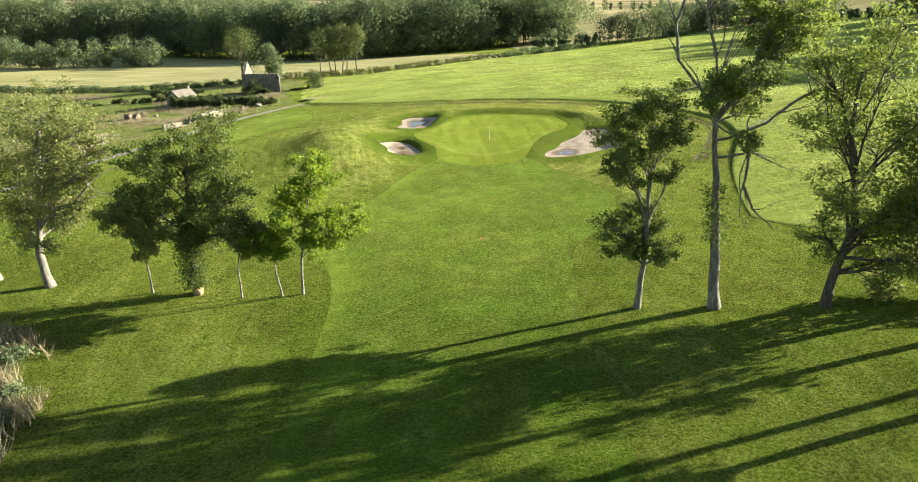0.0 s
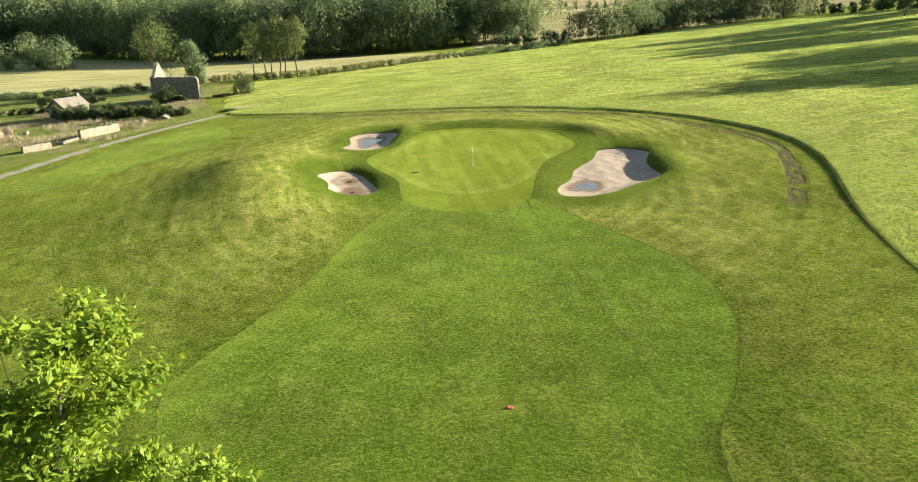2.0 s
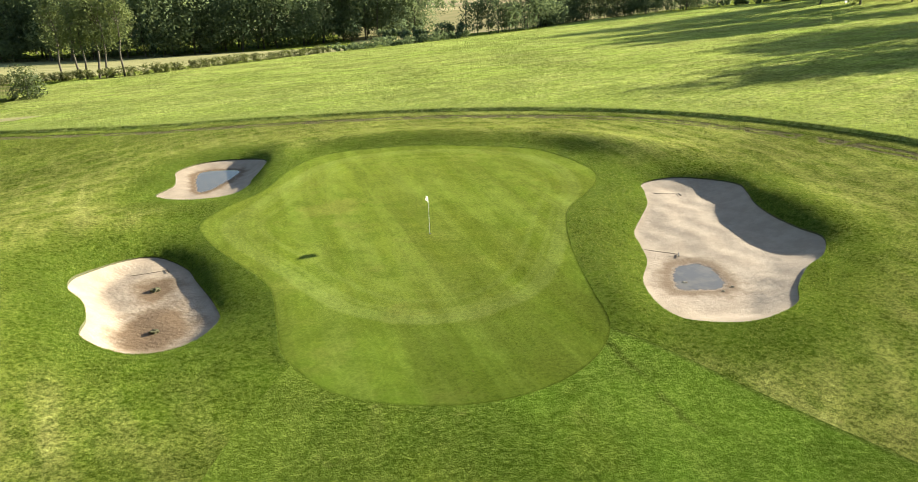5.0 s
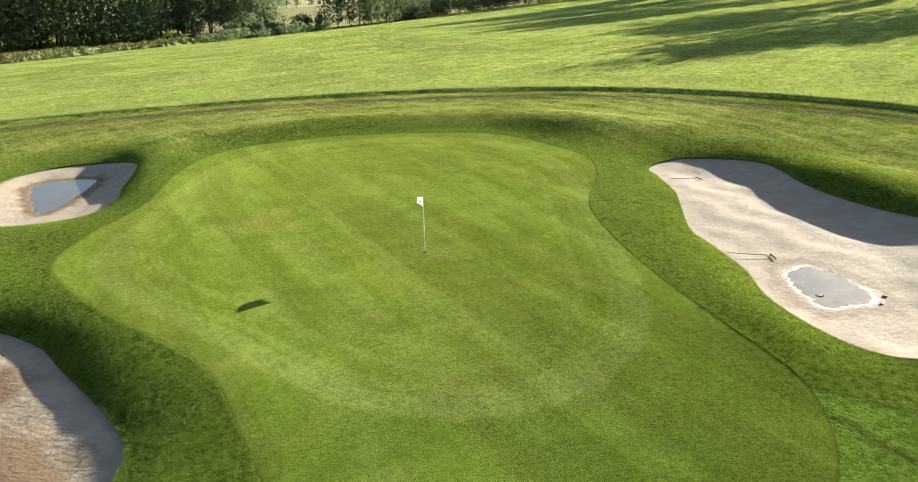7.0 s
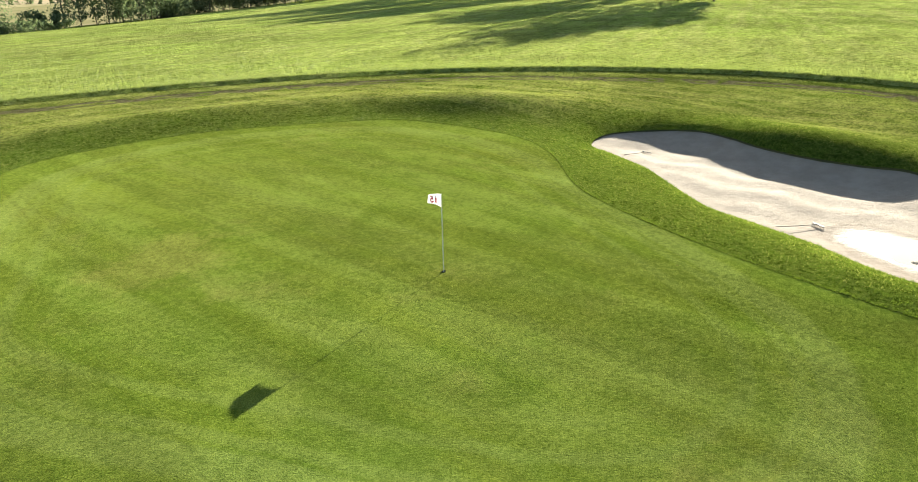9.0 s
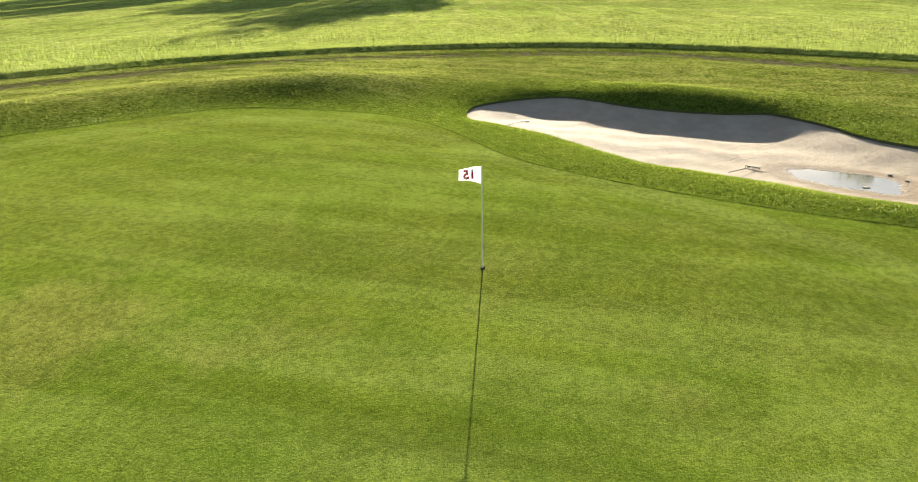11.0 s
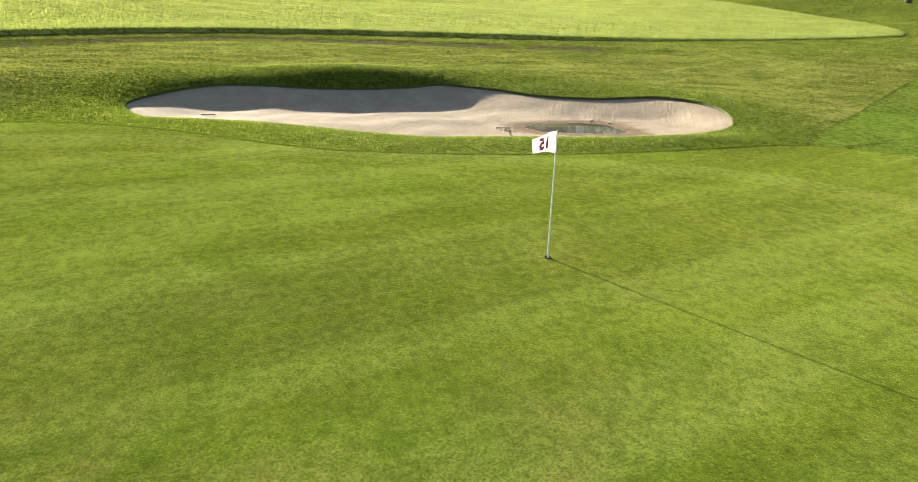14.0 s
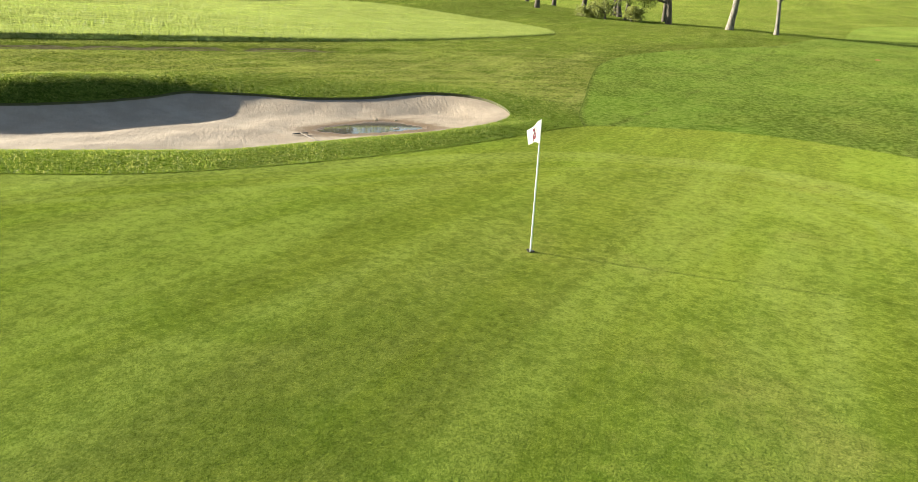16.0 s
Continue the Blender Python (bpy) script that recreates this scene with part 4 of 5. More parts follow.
tree("sapling", (-16.1, 40.6), [(0.8, 4.7, 1.5), (0.3, 5.6, 1.2), (0.7, 3.7, 0.9)], [(0, 0), (-0.05, 2.2), (0.4, 5.2)], 0.09, 13, 5250, 0.17, M["ash"], M["bark"], "slender sapling with dull green leaves", group=LEFT)
ivy_tree = tree("ivy_tree", (-19.8, 41.8), [(2.0, 12.0, 1.9), (0.1, 10.4, 2.2), (2.4, 9.7, 1.8), (-1.9, 9.0, 2.1), (0.5, 7.4, 2.4), (2.7, 6.9, 1.7), (-2.0, 10.8, 1.4), (0.1, 5.2, 1.7), (3.6, 5.6, 1.4), (3.2, 8.2, 1.6), (-2.6, 7.2, 1.8), (1.2, 4.2, 1.3)],
     [(0, 0), (-0.1, 3), (0.1, 6), (0.6, 10)], 0.34, 14, 30000, 0.16, M["dark"], M["darkbark"], "dark ivy-clad tree with a dense crown", group=LEFT, swell=1.12, ivy=(0.6, 6.5, 5000, 0.45))
tree("sapling", (-23.4, 42.3), [(-0.2, 5.7, 1.9), (0.7, 4.9, 1.5), (-1.9, 6.2, 1.4), (0.0, 3.6, 1.0)], [(0, 0), (-0.1, 2.2), (-0.3, 5.6)], 0.10, 15, 7500, 0.18, M["ash"], M["bark"], "slender sapling with a spreading crown", group=LEFT)
tree("ash_tree", (-32.6, 44.6), [(0.6, 13.4, 2.8), (3.6, 13.6, 2.7), (6.0, 12.6, 2.3), (1.2, 10.4, 3.1), (4.2, 10.3, 2.4), (-0.4, 7.4, 2.9), (2.1, 7.0, 2.0), (7.1, 12.0, 1.7), (-2.3, 9.5, 3.0), (2.4, 4.8, 1.4), (0.6, 4.8, 2.0), (-1.6, 5.4, 2.2), (4.0, 7.6, 1.9), (5.4, 9.6, 1.8)],
     [(0, 0), (-0.4, 2.5), (0.2, 5), (1.0, 9), (1.8, 12.5)], 0.42, 16, 28000, 0.17, M["ash"], M["bark"], "large ash with thin brownish-green foliage", group=LEFT, bare=[[(0, 0, 5.0), (2.8, 0.5, 6.6), (4.3, 0.4, 8.2), (4.6, 0.2, 11)]])
tree("ash_tree", (-38.2, 46.6), [(0.0, 11.2, 3.6), (-0.6, 6.2, 2.4), (-2.6, 7.6, 3.1), (-1.4, 13.4, 3.2)], [(0, 0), (-0.6, 3), (-1, 8), (-1, 12)], 0.42, 17, 17000, 0.18, M["ash"], M["bark"], "large ash with thin brownish-green foliage", group=LEFT)
tree("ash_tree", (11.2, 34.6), [(-1.5, 12.3, 1.5), (-0.1, 13.3, 1.5), (-2.3, 10.8, 1.3), (-0.2, 10.8, 1.4), (-1.3, 9.4, 1.2), (0.7, 11.9, 1.1), (-1.7, 5.3, 1.2), (-0.1, 6.2, 1.3), (1.0, 5.3, 1.1), (-0.3, 4.0, 1.1), (0.7, 9.2, 0.9), (-2.1, 9.0, 0.9), (-1.4, 4.4, 1.1), (1.0, 4.4, 1.0)],
     [(0, 0), (0.15, 3), (0.1, 6), (-0.1, 9.5), (-0.2, 12.5)], 0.25, 18, 23000, 0.15, M["dark"], M["bark"], "slim ash with a dark two-tiered crown", group=RIGHT, swell=1.04)
tree("dead_topped_tree", (15.8, 33.8), [(-1.0, 13.4, 1.6), (-2.3, 13.3, 1.0), (0.1, 14.1, 1.3), (0.8, 12.4, 1.0), (0.0, 10.8, 0.9), (0.9, 16.6, 1.7), (2.4, 16.9, 1.6), (-0.1, 18.2, 1.4), (3.2, 17.4, 1.3)],
     [(0, 0), (-0.3, 2.5), (-0.75, 6), (-1.05, 9), (-1.5, 11.6), (-1.9, 13.6)], 0.43, 19, 14000, 0.16, M["fresh"], M["bark"], "tall tree with bare dead limbs above thin foliage", group=RIGHT, ivy=(4.2, 8.0, 900, 0.28), fork=0.86,
     bare=[[(-1.5, 0, 11.6), (-2.6, 0, 13.6), (-3.9, 0, 15), (-4.2, 0.2, 17), (-3.6, 0.2, 19)], [(-1.7, 0, 12.4), (-2.0, -0.4, 15.2), (-2.8, -0.4, 17.6), (-2.4, -0.6, 20.5)],
           [(-1.3, 0, 10.6), (0.6, 0.3, 11.1), (2.2, 0.4, 12.0), (3.9, 0.3, 13.2)], [(-1.2, 0, 9.6), (0.6, -0.3, 10.0), (0.5, -0.4, 8.0), (1.2, -0.5, 6.6)], [(-1.5, 0, 11.8), (0.2, 0, 14.6), (1.8, 0.3, 16.4)]])
tree("ash_tree", (22.3, 33.0), [(-0.4, 14.5, 2.3), (-2.2, 15.3, 1.5), (1.4, 13.6, 1.9), (-1.8, 11.7, 1.7), (0.4, 10.7, 2.1), (2.6, 9.7, 2.1), (-0.3, 7.8, 1.9), (2.4, 6.4, 2.2), (-1.1, 4.8, 1.5), (1.5, 4.4, 1.9), (4.0, 4.0, 1.8), (-1.5, 7.0, 1.0), (-0.2, 16.4, 1.7), (3.2, 7.8, 2.0), (3.8, 5.4, 2.0), (5.2, 6.6, 1.8), (4.8, 3.0, 1.6), (2.3, 2.9, 1.4), (1.2, 12.0, 1.8), (3.4, 11.4, 1.6)],
     [(0, 0), (0.05, 2), (0.75, 5.5), (0.2, 8), (-0.6, 10.5), (-0.6, 14)], 0.36, 20, 32000, 0.16, M["fresh"], M["darkbark"], "leaning ash with a full sunlit crown", group=RIGHT, swell=1.12)

rng = np.random.default_rng(3)
bm = bmesh.new()
bmesh.ops.create_icosphere(bm, subdivisions=2, radius=0.55)
for v in bm.verts:
    v.co *= 0.8 + 0.35 * noise.noise(v.co * 3)
    v.co += Vector((0.12, -0.12, 0.2))
part("burr", bm, M["stump"], ivy_tree, "torn pale orange wood at the tree's foot")

# extra trees east of the row, mostly out of view, added to shade the fairway
for n, (x, y, h, seed) in enumerate([(27.6, 31.4, 13, 31), (33.5, 30.0, 16, 32), (40.5, 28.4, 18, 33), (34, 18, 20, 36), (45, 14, 22, 37), (31, 24.5, 13, 38), (30, 9, 17, 39), (39, 4, 20, 40), (52, 9, 23, 41)]):
    rng = np.random.default_rng(seed)
    blobs = [(rng.uniform(-2.6, 2.6), h * rng.uniform(0.38, 0.92), rng.uniform(1.4, 2.5)) for _ in range(9)]
    tree("ash_tree", (x, y), blobs, [(0, 0), (rng.uniform(-0.3, 0.3), 3), (rng.uniform(-0.6, 0.6), h * 0.6), (0, h * 0.88)], 0.36, seed, 5600, 0.24, M["fresh"], M["darkbark"], "tall ash added east of the row to shade the fairway", group=RIGHT)


def bush(x, y, w, h, seed, leaf, label, name="bush", count=1400, size=0.22, group=""):
    rng = np.random.default_rng(seed)
    blobs = [(rng.uniform(-0.5, 0.5) * w, h * rng.uniform(0.14, 0.68), h * rng.uniform(0.25, 0.40)) for _ in range(7)]
    return tree(name, (x, y), blobs, [(0, 0), (0.1, h * 0.3), (0.0, h * 0.6)], 0.06 * h, seed, count, size, leaf, M["darkbark"], label, depth=0.9, group=group, twigs=3, clump=0.25 * h / 2, category="bush")


# ---------------------------------------------------------------- far trees: a few grown once, then repeated
def far_shape(seed, h, w, leaves, size, slim=1.0, low=0.3, k=9):
    """Leaf clump places, tints and trunk of a distant tree."""
    rng = np.random.default_rng(seed)
    z = h * rng.uniform(low, 0.88, k)
    belly = np.sin(np.pi * np.clip((z / h - low * 0.6) / (1.02 - low * 0.6), 0, 1))
    r = w * (0.30 + 0.22 * belly) * rng.uniform(0.8, 1.2, k) * (9 / k) ** 0.55
    c = np.stack([rng.normal(0, 0.27 * w, k), rng.normal(0, 0.27 * w, k), z], 1)
    c[:, :2] *= (0.55 + 0.6 * belly)[:, None]
    pick = rng.integers(0, k, leaves)
    d = rng.normal(0, 1, (leaves, 3))
    d /= np.linalg.norm(d, axis=1)[:, None]
    p = c[pick] + d * (r[pick] * rng.uniform(0.45, 1.05, leaves) ** 0.6)[:, None] * np.array([1, 1, 1.1 * slim])
    tone = 0.18 + 0.42 * rng.uniform(0, 1, k)[pick] + 0.12 * rng.uniform(0, 1, leaves)
    return p, tone, d


def far_tree(name, h, w, seed, leaves, size, leaf, label, slim=1.0, trunk=0.3, category="tree", bark="darkbark", low=0.42):
    """A distant tree as a thing with a trunk and a crown."""
    rng = np.random.default_rng(seed)
    p, tone, d = far_shape(seed, h, w, leaves, size, slim, low)
    wood = Wood()
    wood.tube(bent(rng, (0, 0, -0.1), (0, 0, h * 0.75), 8, 0.02), trunk, trunk * 0.3, 6)
    for _ in range(8):
        a = rng.uniform(0.3, 0.7) * h
        wood.tube(bent(rng, (0, 0, a), (rng.normal(0, w * 0.25), rng.normal(0, w * 0.25), a + h * 0.2), 5, 0.1), trunk * 0.35, 0.03, 4)
    ob = tagged(new(name), label, category)
    part("trunk", wood.mesh("trunk", M[bark]), None, ob)
    part("crown", leaf_mesh("crown", rng, p, tone, size, leaf, out=d), None, ob)
    return ob


def stand(ob, x, y, turn=0.0, scale=1.0):
    ob.matrix_basis = pose(x, y, at_ground(x, y) - 0.05, 0, 0, turn) @ Matrix.Scale(scale, 4)
    return ob


def grove(name, spots, mats, label, category, seed, size=0.85, leaves=420, low=0.14, wide=1.0, lumps=9, bark="darkbark"):
    """Far woods as one mass of many crowns and stems."""
    rng = np.random.default_rng(seed)
    shapes = [far_shape(seed * 50 + i, 1.0, (0.55, 0.38, 0.62, 0.46, 0.34, 0.5)[i], leaves, 1.0, 1.0, low, lumps) for i in range(6)]
    cs, ts, ns = [], [], []
    wood = Wood()
    ground = relief([q[0] for q in spots], [q[1] for q in spots])
    for n, (x, y, h, tone) in enumerate(spots):
        p, t, d = shapes[int(rng.integers(0, 6))]
        a = rng.uniform(0, 6.28)
        q = np.stack([p[:, 0] * np.cos(a) - p[:, 1] * np.sin(a), p[:, 0] * np.sin(a) + p[:, 1] * np.cos(a), p[:, 2]], 1) * h * np.array([wide * rng.uniform(0.9, 1.3)] * 2 + [1])
        ns.append(np.stack([d[:, 0] * np.cos(a) - d[:, 1] * np.sin(a), d[:, 0] * np.sin(a) + d[:, 1] * np.cos(a), d[:, 2]], 1))
        g = float(ground[n])
        cs.append(q + (x, y, g)), ts.append(t * 0.75 + tone)
        wood.tube(bent(rng, (x, y, g - 0.1), (x, y, g + h * 0.7), 4, 0.03), 0.012 * h, 0.008 * h, 5)
    ob = tagged(new(name), label, category, "", "stuff")
    part("crowns", leaf_mesh("crowns", rng, np.concatenate(cs), np.concatenate(ts), size, mats, out=np.concatenate(ns)), None, ob)
    part("trunks", wood.mesh("trunks", M[bark]), None, ob)
    return ob


rng = np.random.default_rng(77)
spots = []
for row, back in enumerate((0, 10, 24, 44)):
    for x in np.arange(-330, 62, (8.5, 9.0, 10.5, 12.0)[row]):
        y = 352 + back + 26 * smooth(-x, 60, 200) + 12 * np.sin(x / 40) + rng.uniform(-4, 4)
        pale = rng.random() < 0.3
        tall = rng.uniform(24, 32) + (0, 2.0, 3.5, 4.5)[row] + 3 * float(smooth(-x, 40, 200)) + (2.5 if pale else 0) - 5 * float(smooth(x, 10, 60))
        spots.append((x + rng.uniform(-3, 3), y, tall, 0.30 + rng.uniform(-0.05, 0.1) if pale else rng.uniform(-0.22, 0.06)))
grove("woodland", spots, M["wood"], "dense broadleaved woodland with dark shaded edges", "woodland", 5, 0.74, 3300, 0.12, 1.25, 18)
spots = [(x + rng.uniform(-2, 2), 318 + 8 * np.sin(x / 9) + rng.uniform(-5, 5), rng.uniform(8, 15), rng.uniform(0, 0.25)) for x in np.arange(-275, -140, 3.6)]
grove("field_hedge", spots, M["wood"], "bushy hedge of mixed trees at the crop's edge", "hedge", 6, 0.6, 1000, 0.1, 1.2, 15)
spots = [(x + rng.uniform(-1, 1), y + rng.uniform(-1, 1), rng.uniform(1.2, 2.3), rng.uniform(-0.15, 0.05)) for x, y in spline([(-66, 213), (-78, 211), (-95, 211), (-117, 217), (-150, 232), (-178, 247)], 2.0, False)]
grove("ditch_hedge", spots, M["wood"], "low dark hedge along the crop's near side", "hedge", 13, 0.3, 330, 0.1, 2.8)
# hedgerow and trees along the meadow's far edge
spots = []
edge = spline([(40, 330), (58, 300), (84, 300), (118, 331), (152, 317), (176, 300), (196, 276), (235, 250)], 3.2, False)
for i, (x, y) in enumerate(edge):
    tall = rng.uniform(10, 17) if 62 < x < 170 else rng.uniform(3, 6)
    spots.append((x + rng.uniform(-2, 2), y + rng.uniform(0, 4), tall, rng.uniform(-0.1, 0.1)))
    if 95 < x < 165:
        spots.append((x + rng.uniform(-3, 3), y + rng.uniform(5, 12), rng.uniform(13, 18), rng.uniform(-0.1, 0.1)))
grove("hedgerow", spots, M["wood"], "dark hedgerow with tall trees on the hillside", "hedge", 7, 0.62, 800, 0.1, 1.25, 14)
spots = [(x, y + rng.uniform(-1.5, 1.5), rng.uniform(1.4, 3.2), rng.uniform(0, 0.2)) for x, y in spline([(14, 255), (24, 262), (40, 272), (58, 282)], 2.6, False)]
grove("low_hedge", spots, M["wood"], "low scrubby hedge beside the meadow", "hedge", 8, 0.45, 240, 0.1, 2.2)
spots = [(x + rng.uniform(-8, 8), y + rng.uniform(-8, 8), rng.uniform(9, 15), rng.uniform(-0.05, 0.1)) for x in np.arange(-1300, 1700, 13) for y in (760 + 140 * math.sin(x / 210),)]
grove("distant_hedges", spots, M["wood"], "distant hedgerows on rolling farmland", "hedge", 9, 2.2, 90)

# trees on the hill to the east, whose shadows reach down the meadow
spots = [(x + rng.uniform(-3, 3), y + rng.uniform(-3, 3), h + rng.uniform(-2, 2), 0.0) for x, y, h in
         [(150, 155, 28), (153, 161, 27), (146, 149, 24), (168, 176, 27), (174, 181, 27), (180, 190, 26), (166, 219, 27), (177, 229, 27), (187, 211, 28), (172, 240, 25), (171, 255, 27), (185, 245, 25), (195, 262, 25), (206, 272, 24)]]
grove("hill_trees", spots, M["dark"], "broad trees along the hillside", "trees", 10, 1.1, 1800, 0.2, 0.68)

# belt out of view, added so the muddy puddle mirrors dark crowns instead of sky
spots = [(x + rng.uniform(-2, 2), y + rng.uniform(-2, 2), rng.uniform(17, 22), 0.0) for x, y in spline([(102, -10), (112, 2), (124, 14), (134, 28), (142, 40), (150, 54)], 6.0, False)]
grove("unseen_hill_belt", spots, M["dark"], "unseen belt of broad trees added to darken the puddle's reflection", "trees", 14, 1.1, 800, 0.16)
spots = [(x + rng.uniform(-4, 4), -430 + 14 * math.sin(x / 30) - back + rng.uniform(-4, 4), rng.uniform(13, 19), rng.uniform(0, 0.1)) for x in np.arange(-160, 330, 10) for back in (0, 12)]
grove("back_woodland", spots, M["wood"], "belt of broadleaved trees behind the fairway", "woodland", 12, 0.9, 300)

poplar = far_tree("poplar", 17, 4.3, 41, 1900, 0.34, M["pale"], "slim poplar with a thin crown and bare lower trunk", 1.0, 0.24, low=0.36)
stand(poplar, -32.6, 218, 0)
for x, y, s, a in [(-36.1, 218.4, 0.95, 80), (-37.6, 219.2, 1.05, 150), (-39.8, 218.8, 0.9, 200), (-41.4, 220.3, 1.0, 290), (-45.2, 221.6, 0.97, 30)]:
    stand(copy_thing(poplar, Matrix()), x, y, a, s)
stand(far_tree("ash_tree", 17, 8.6, 42, 3400, 0.34, M["pale"], "half-bare ash behind the ruined building", 1.0, 0.4), -66, 205)
stand(far_tree("oak_tree", 13, 5.2, 43, 3200, 0.45, M["wood"], "dark narrow oak behind the ruined building", 1.0, 0.35, low=0.25), -57.4, 208)
stand(far_tree("bush", 4.2, 3.6, 44, 1900, 0.26, M["bramble"], "rounded dark green bush in the meadow", 1.0, 0.08, "bush", low=0.12), -38.9, 180.2)
spots = [(x + rng.uniform(-1, 1), y + rng.uniform(-1.2, 1.2), rng.uniform(1.7, 2.1), rng.uniform(0.1, 0.2)) for x, y in spline([(-64, 223), (-50, 222), (-33, 216), (-22, 223), (-11, 235), (12, 258)], 0.9, False)]
ob = grove("maize_strip", spots, M["maize"], "strip of standing maize at the crop's edge", "maize", 11, 0.26, 190, 0.1, 1.6)


# ---------------------------------------------------------------- grass and stalks
def blades(name, x, y, height, width, mat, seed, label, lean=0.5, z=None):
    """Single bent blades of grass as one mass."""
    rng = np.random.default_rng(seed)
    n = len(x)
    g = relief(x, y) if z is None else z
    a = rng.uniform(0, 2 * np.pi, n)
    cell = np.sin(np.floor(x / 0.16) * 12.9898 + np.floor(y / 0.16) * 78.233) * 43758.5453
    cell2 = np.sin(np.floor(x / 0.45 + 0.3 * np.sin(y * 3)) * 39.34 + np.floor(y / 0.45) * 11.13) * 24634.63
    clump = 0.5 * (cell - np.floor(cell)) + 0.5 * (cell2 - np.floor(cell2))
    h = height * rng.uniform(0.55, 1.25, n) * (0.6 + 0.8 * clump)
    root = np.stack([x, y, g - 0.01], 1)
    side = np.stack([np.cos(a), np.sin(a), np.zeros(n)], 1) * (width * rng.uniform(0.7, 1.3, n))[:, None] * 0.5
    b = rng.uniform(0, 2 * np.pi, n)
    tip = root + np.stack([np.cos(b) * lean * h, np.sin(b) * lean * h, h], 1)
    v = np.stack([root - side, root + side, tip], 1).reshape(-1, 3)
    me = mesh_of(name, v, np.arange(3 * n).reshape(n, 3), mat, False)
    add_attr(me, "tint", np.repeat(np.clip(0.25 * rng.uniform(0, 1, n) + 0.55 * clump + 0.2 * (0.5 + 0.5 * np.sin(x * 0.9 + 2 * np.sin(y * 0.7))), 0, 1), 3))
    return tagged(new(name, me), label, "grass", "", "stuff")


rng = np.random.default_rng(5)
# fringe round the green and the bunkers
def along(line, count, reach, side=1.0, closed=True):
    """Points scattered beside a line, thinning out with distance."""
    n = len(line)
    k = rng.integers(0, n if closed else n - 1, count)
    s = rng.random((count, 1))
    nxt = line[(k + 1) % n]
    t = nxt - line[k]
    nrm = side * np.stack([-t[:, 1], t[:, 0]], 1) / np.maximum(np.hypot(*t.T), 1e-6)[:, None]
    far = np.abs(rng.normal(0, reach, (count, 1)))
    drift = rng.normal(0, 0.45, (count, 1)) * far
    p = line[k] * (1 - s) + nxt * s + nrm * far + np.stack([-nrm[:, 1], nrm[:, 0]], 1) * drift
    return p[:, 0], p[:, 1]


def outward(line):
    return -1.0 if float(np.sum(line[:, 0] * np.roll(line[:, 1], -1) - line[:, 1] * np.roll(line[:, 0], -1))) > 0 else 1.0


sets = [along(b, 90000, 1.8, outward(b)) for b in BUNKERS] + [along(GREEN, 130000, 1.6, outward(GREEN))]
x, y = np.concatenate([q[0] for q in sets]), np.concatenate([q[1] for q in sets])
keep = ~inside(x, y, GREEN) & ~inside(x, y, FAIRWAY)
for b in BUNKERS:
    keep &= ~inside(x, y, b)
x, y = x[keep], y[keep]
blades("fringe_grass", x, y, 0.036, 0.017, M["blade"], 51, "thick bright green fringe grass round the bunkers", 0.6)
# overhanging rim of the bunkers
xs, ys = [], []
for b in BUNKERS:
    k = rng.integers(0, len(b), 9000)
    s = rng.random((9000, 1))
    p = b[k] * (1 - s) + b[(k + 1) % len(b)] * s + rng.normal(0, 0.05, (9000, 2))
    out = ~inside(p[:, 0], p[:, 1], b)
    xs.append(p[out, 0]), ys.append(p[out, 1])
blades("rim_grass", np.concatenate(xs), np.concatenate(ys), 0.07, 0.014, M["blade"], 52, "ragged grass along the bunker rims", 0.8)
k = rng.integers(0, len(GREEN), 30000)
s = rng.random((30000, 1))
p = GREEN[k] * (1 - s) + GREEN[(k + 1) % len(GREEN)] * s + rng.normal(0, 0.07, (30000, 2))
out = ~inside(p[:, 0], p[:, 1], GREEN) & ~inside(p[:, 0], p[:, 1], FAIRWAY)
blades("collar_grass", p[out, 0], p[out, 1], 0.06, 0.013, M["blade"], 58, "taller grass along the edge of the green", 0.6)
# standing meadow at its edge
k = rng.integers(0, len(EDGE) - 1, 120000)
s = rng.random((120000, 1))
p = EDGE[k] * (1 - s) + EDGE[k + 1] * s
nrm = offset(EDGE, 1.0)[k] - EDGE[k]
p = p + nrm * (np.abs(rng.normal(0, 1.5, (120000, 1))) ** 1.2)
blades("meadow_edge_grass", p[:, 0], p[:, 1], 0.15, 0.024, M["tall"], 53, "tall meadow grass standing along the track", 0.45)
p = np.stack(along(EDGE, 220000, 16, 1.0, False), 1)
keep = inside(p[:, 0], p[:, 1], MEADOW)
blades("meadow_tufts", p[keep, 0], p[keep, 1], 0.15, 0.04, M["tall"], 57, "tufts of long pale meadow grass", 0.5)
# coarse blades of the mown rough east and north of the green
x, y = rng.uniform(-14, 44, 300000), rng.uniform(70, 140, 300000)
keep = ~inside(x, y, GREEN) & ~inside(x, y, FAIRWAY) & ~inside(x, y, MEADOW) & ~inside(x, y, TRACK_STRIP) & ((x > 11) | (y > 117))
for b in BUNKERS:
    keep &= ~inside(x, y, b)
blades("rough_tufts", x[keep], y[keep], 0.05, 0.03, M["rough_blade"], 59, "short yellowed blades of mown rough", 0.8)
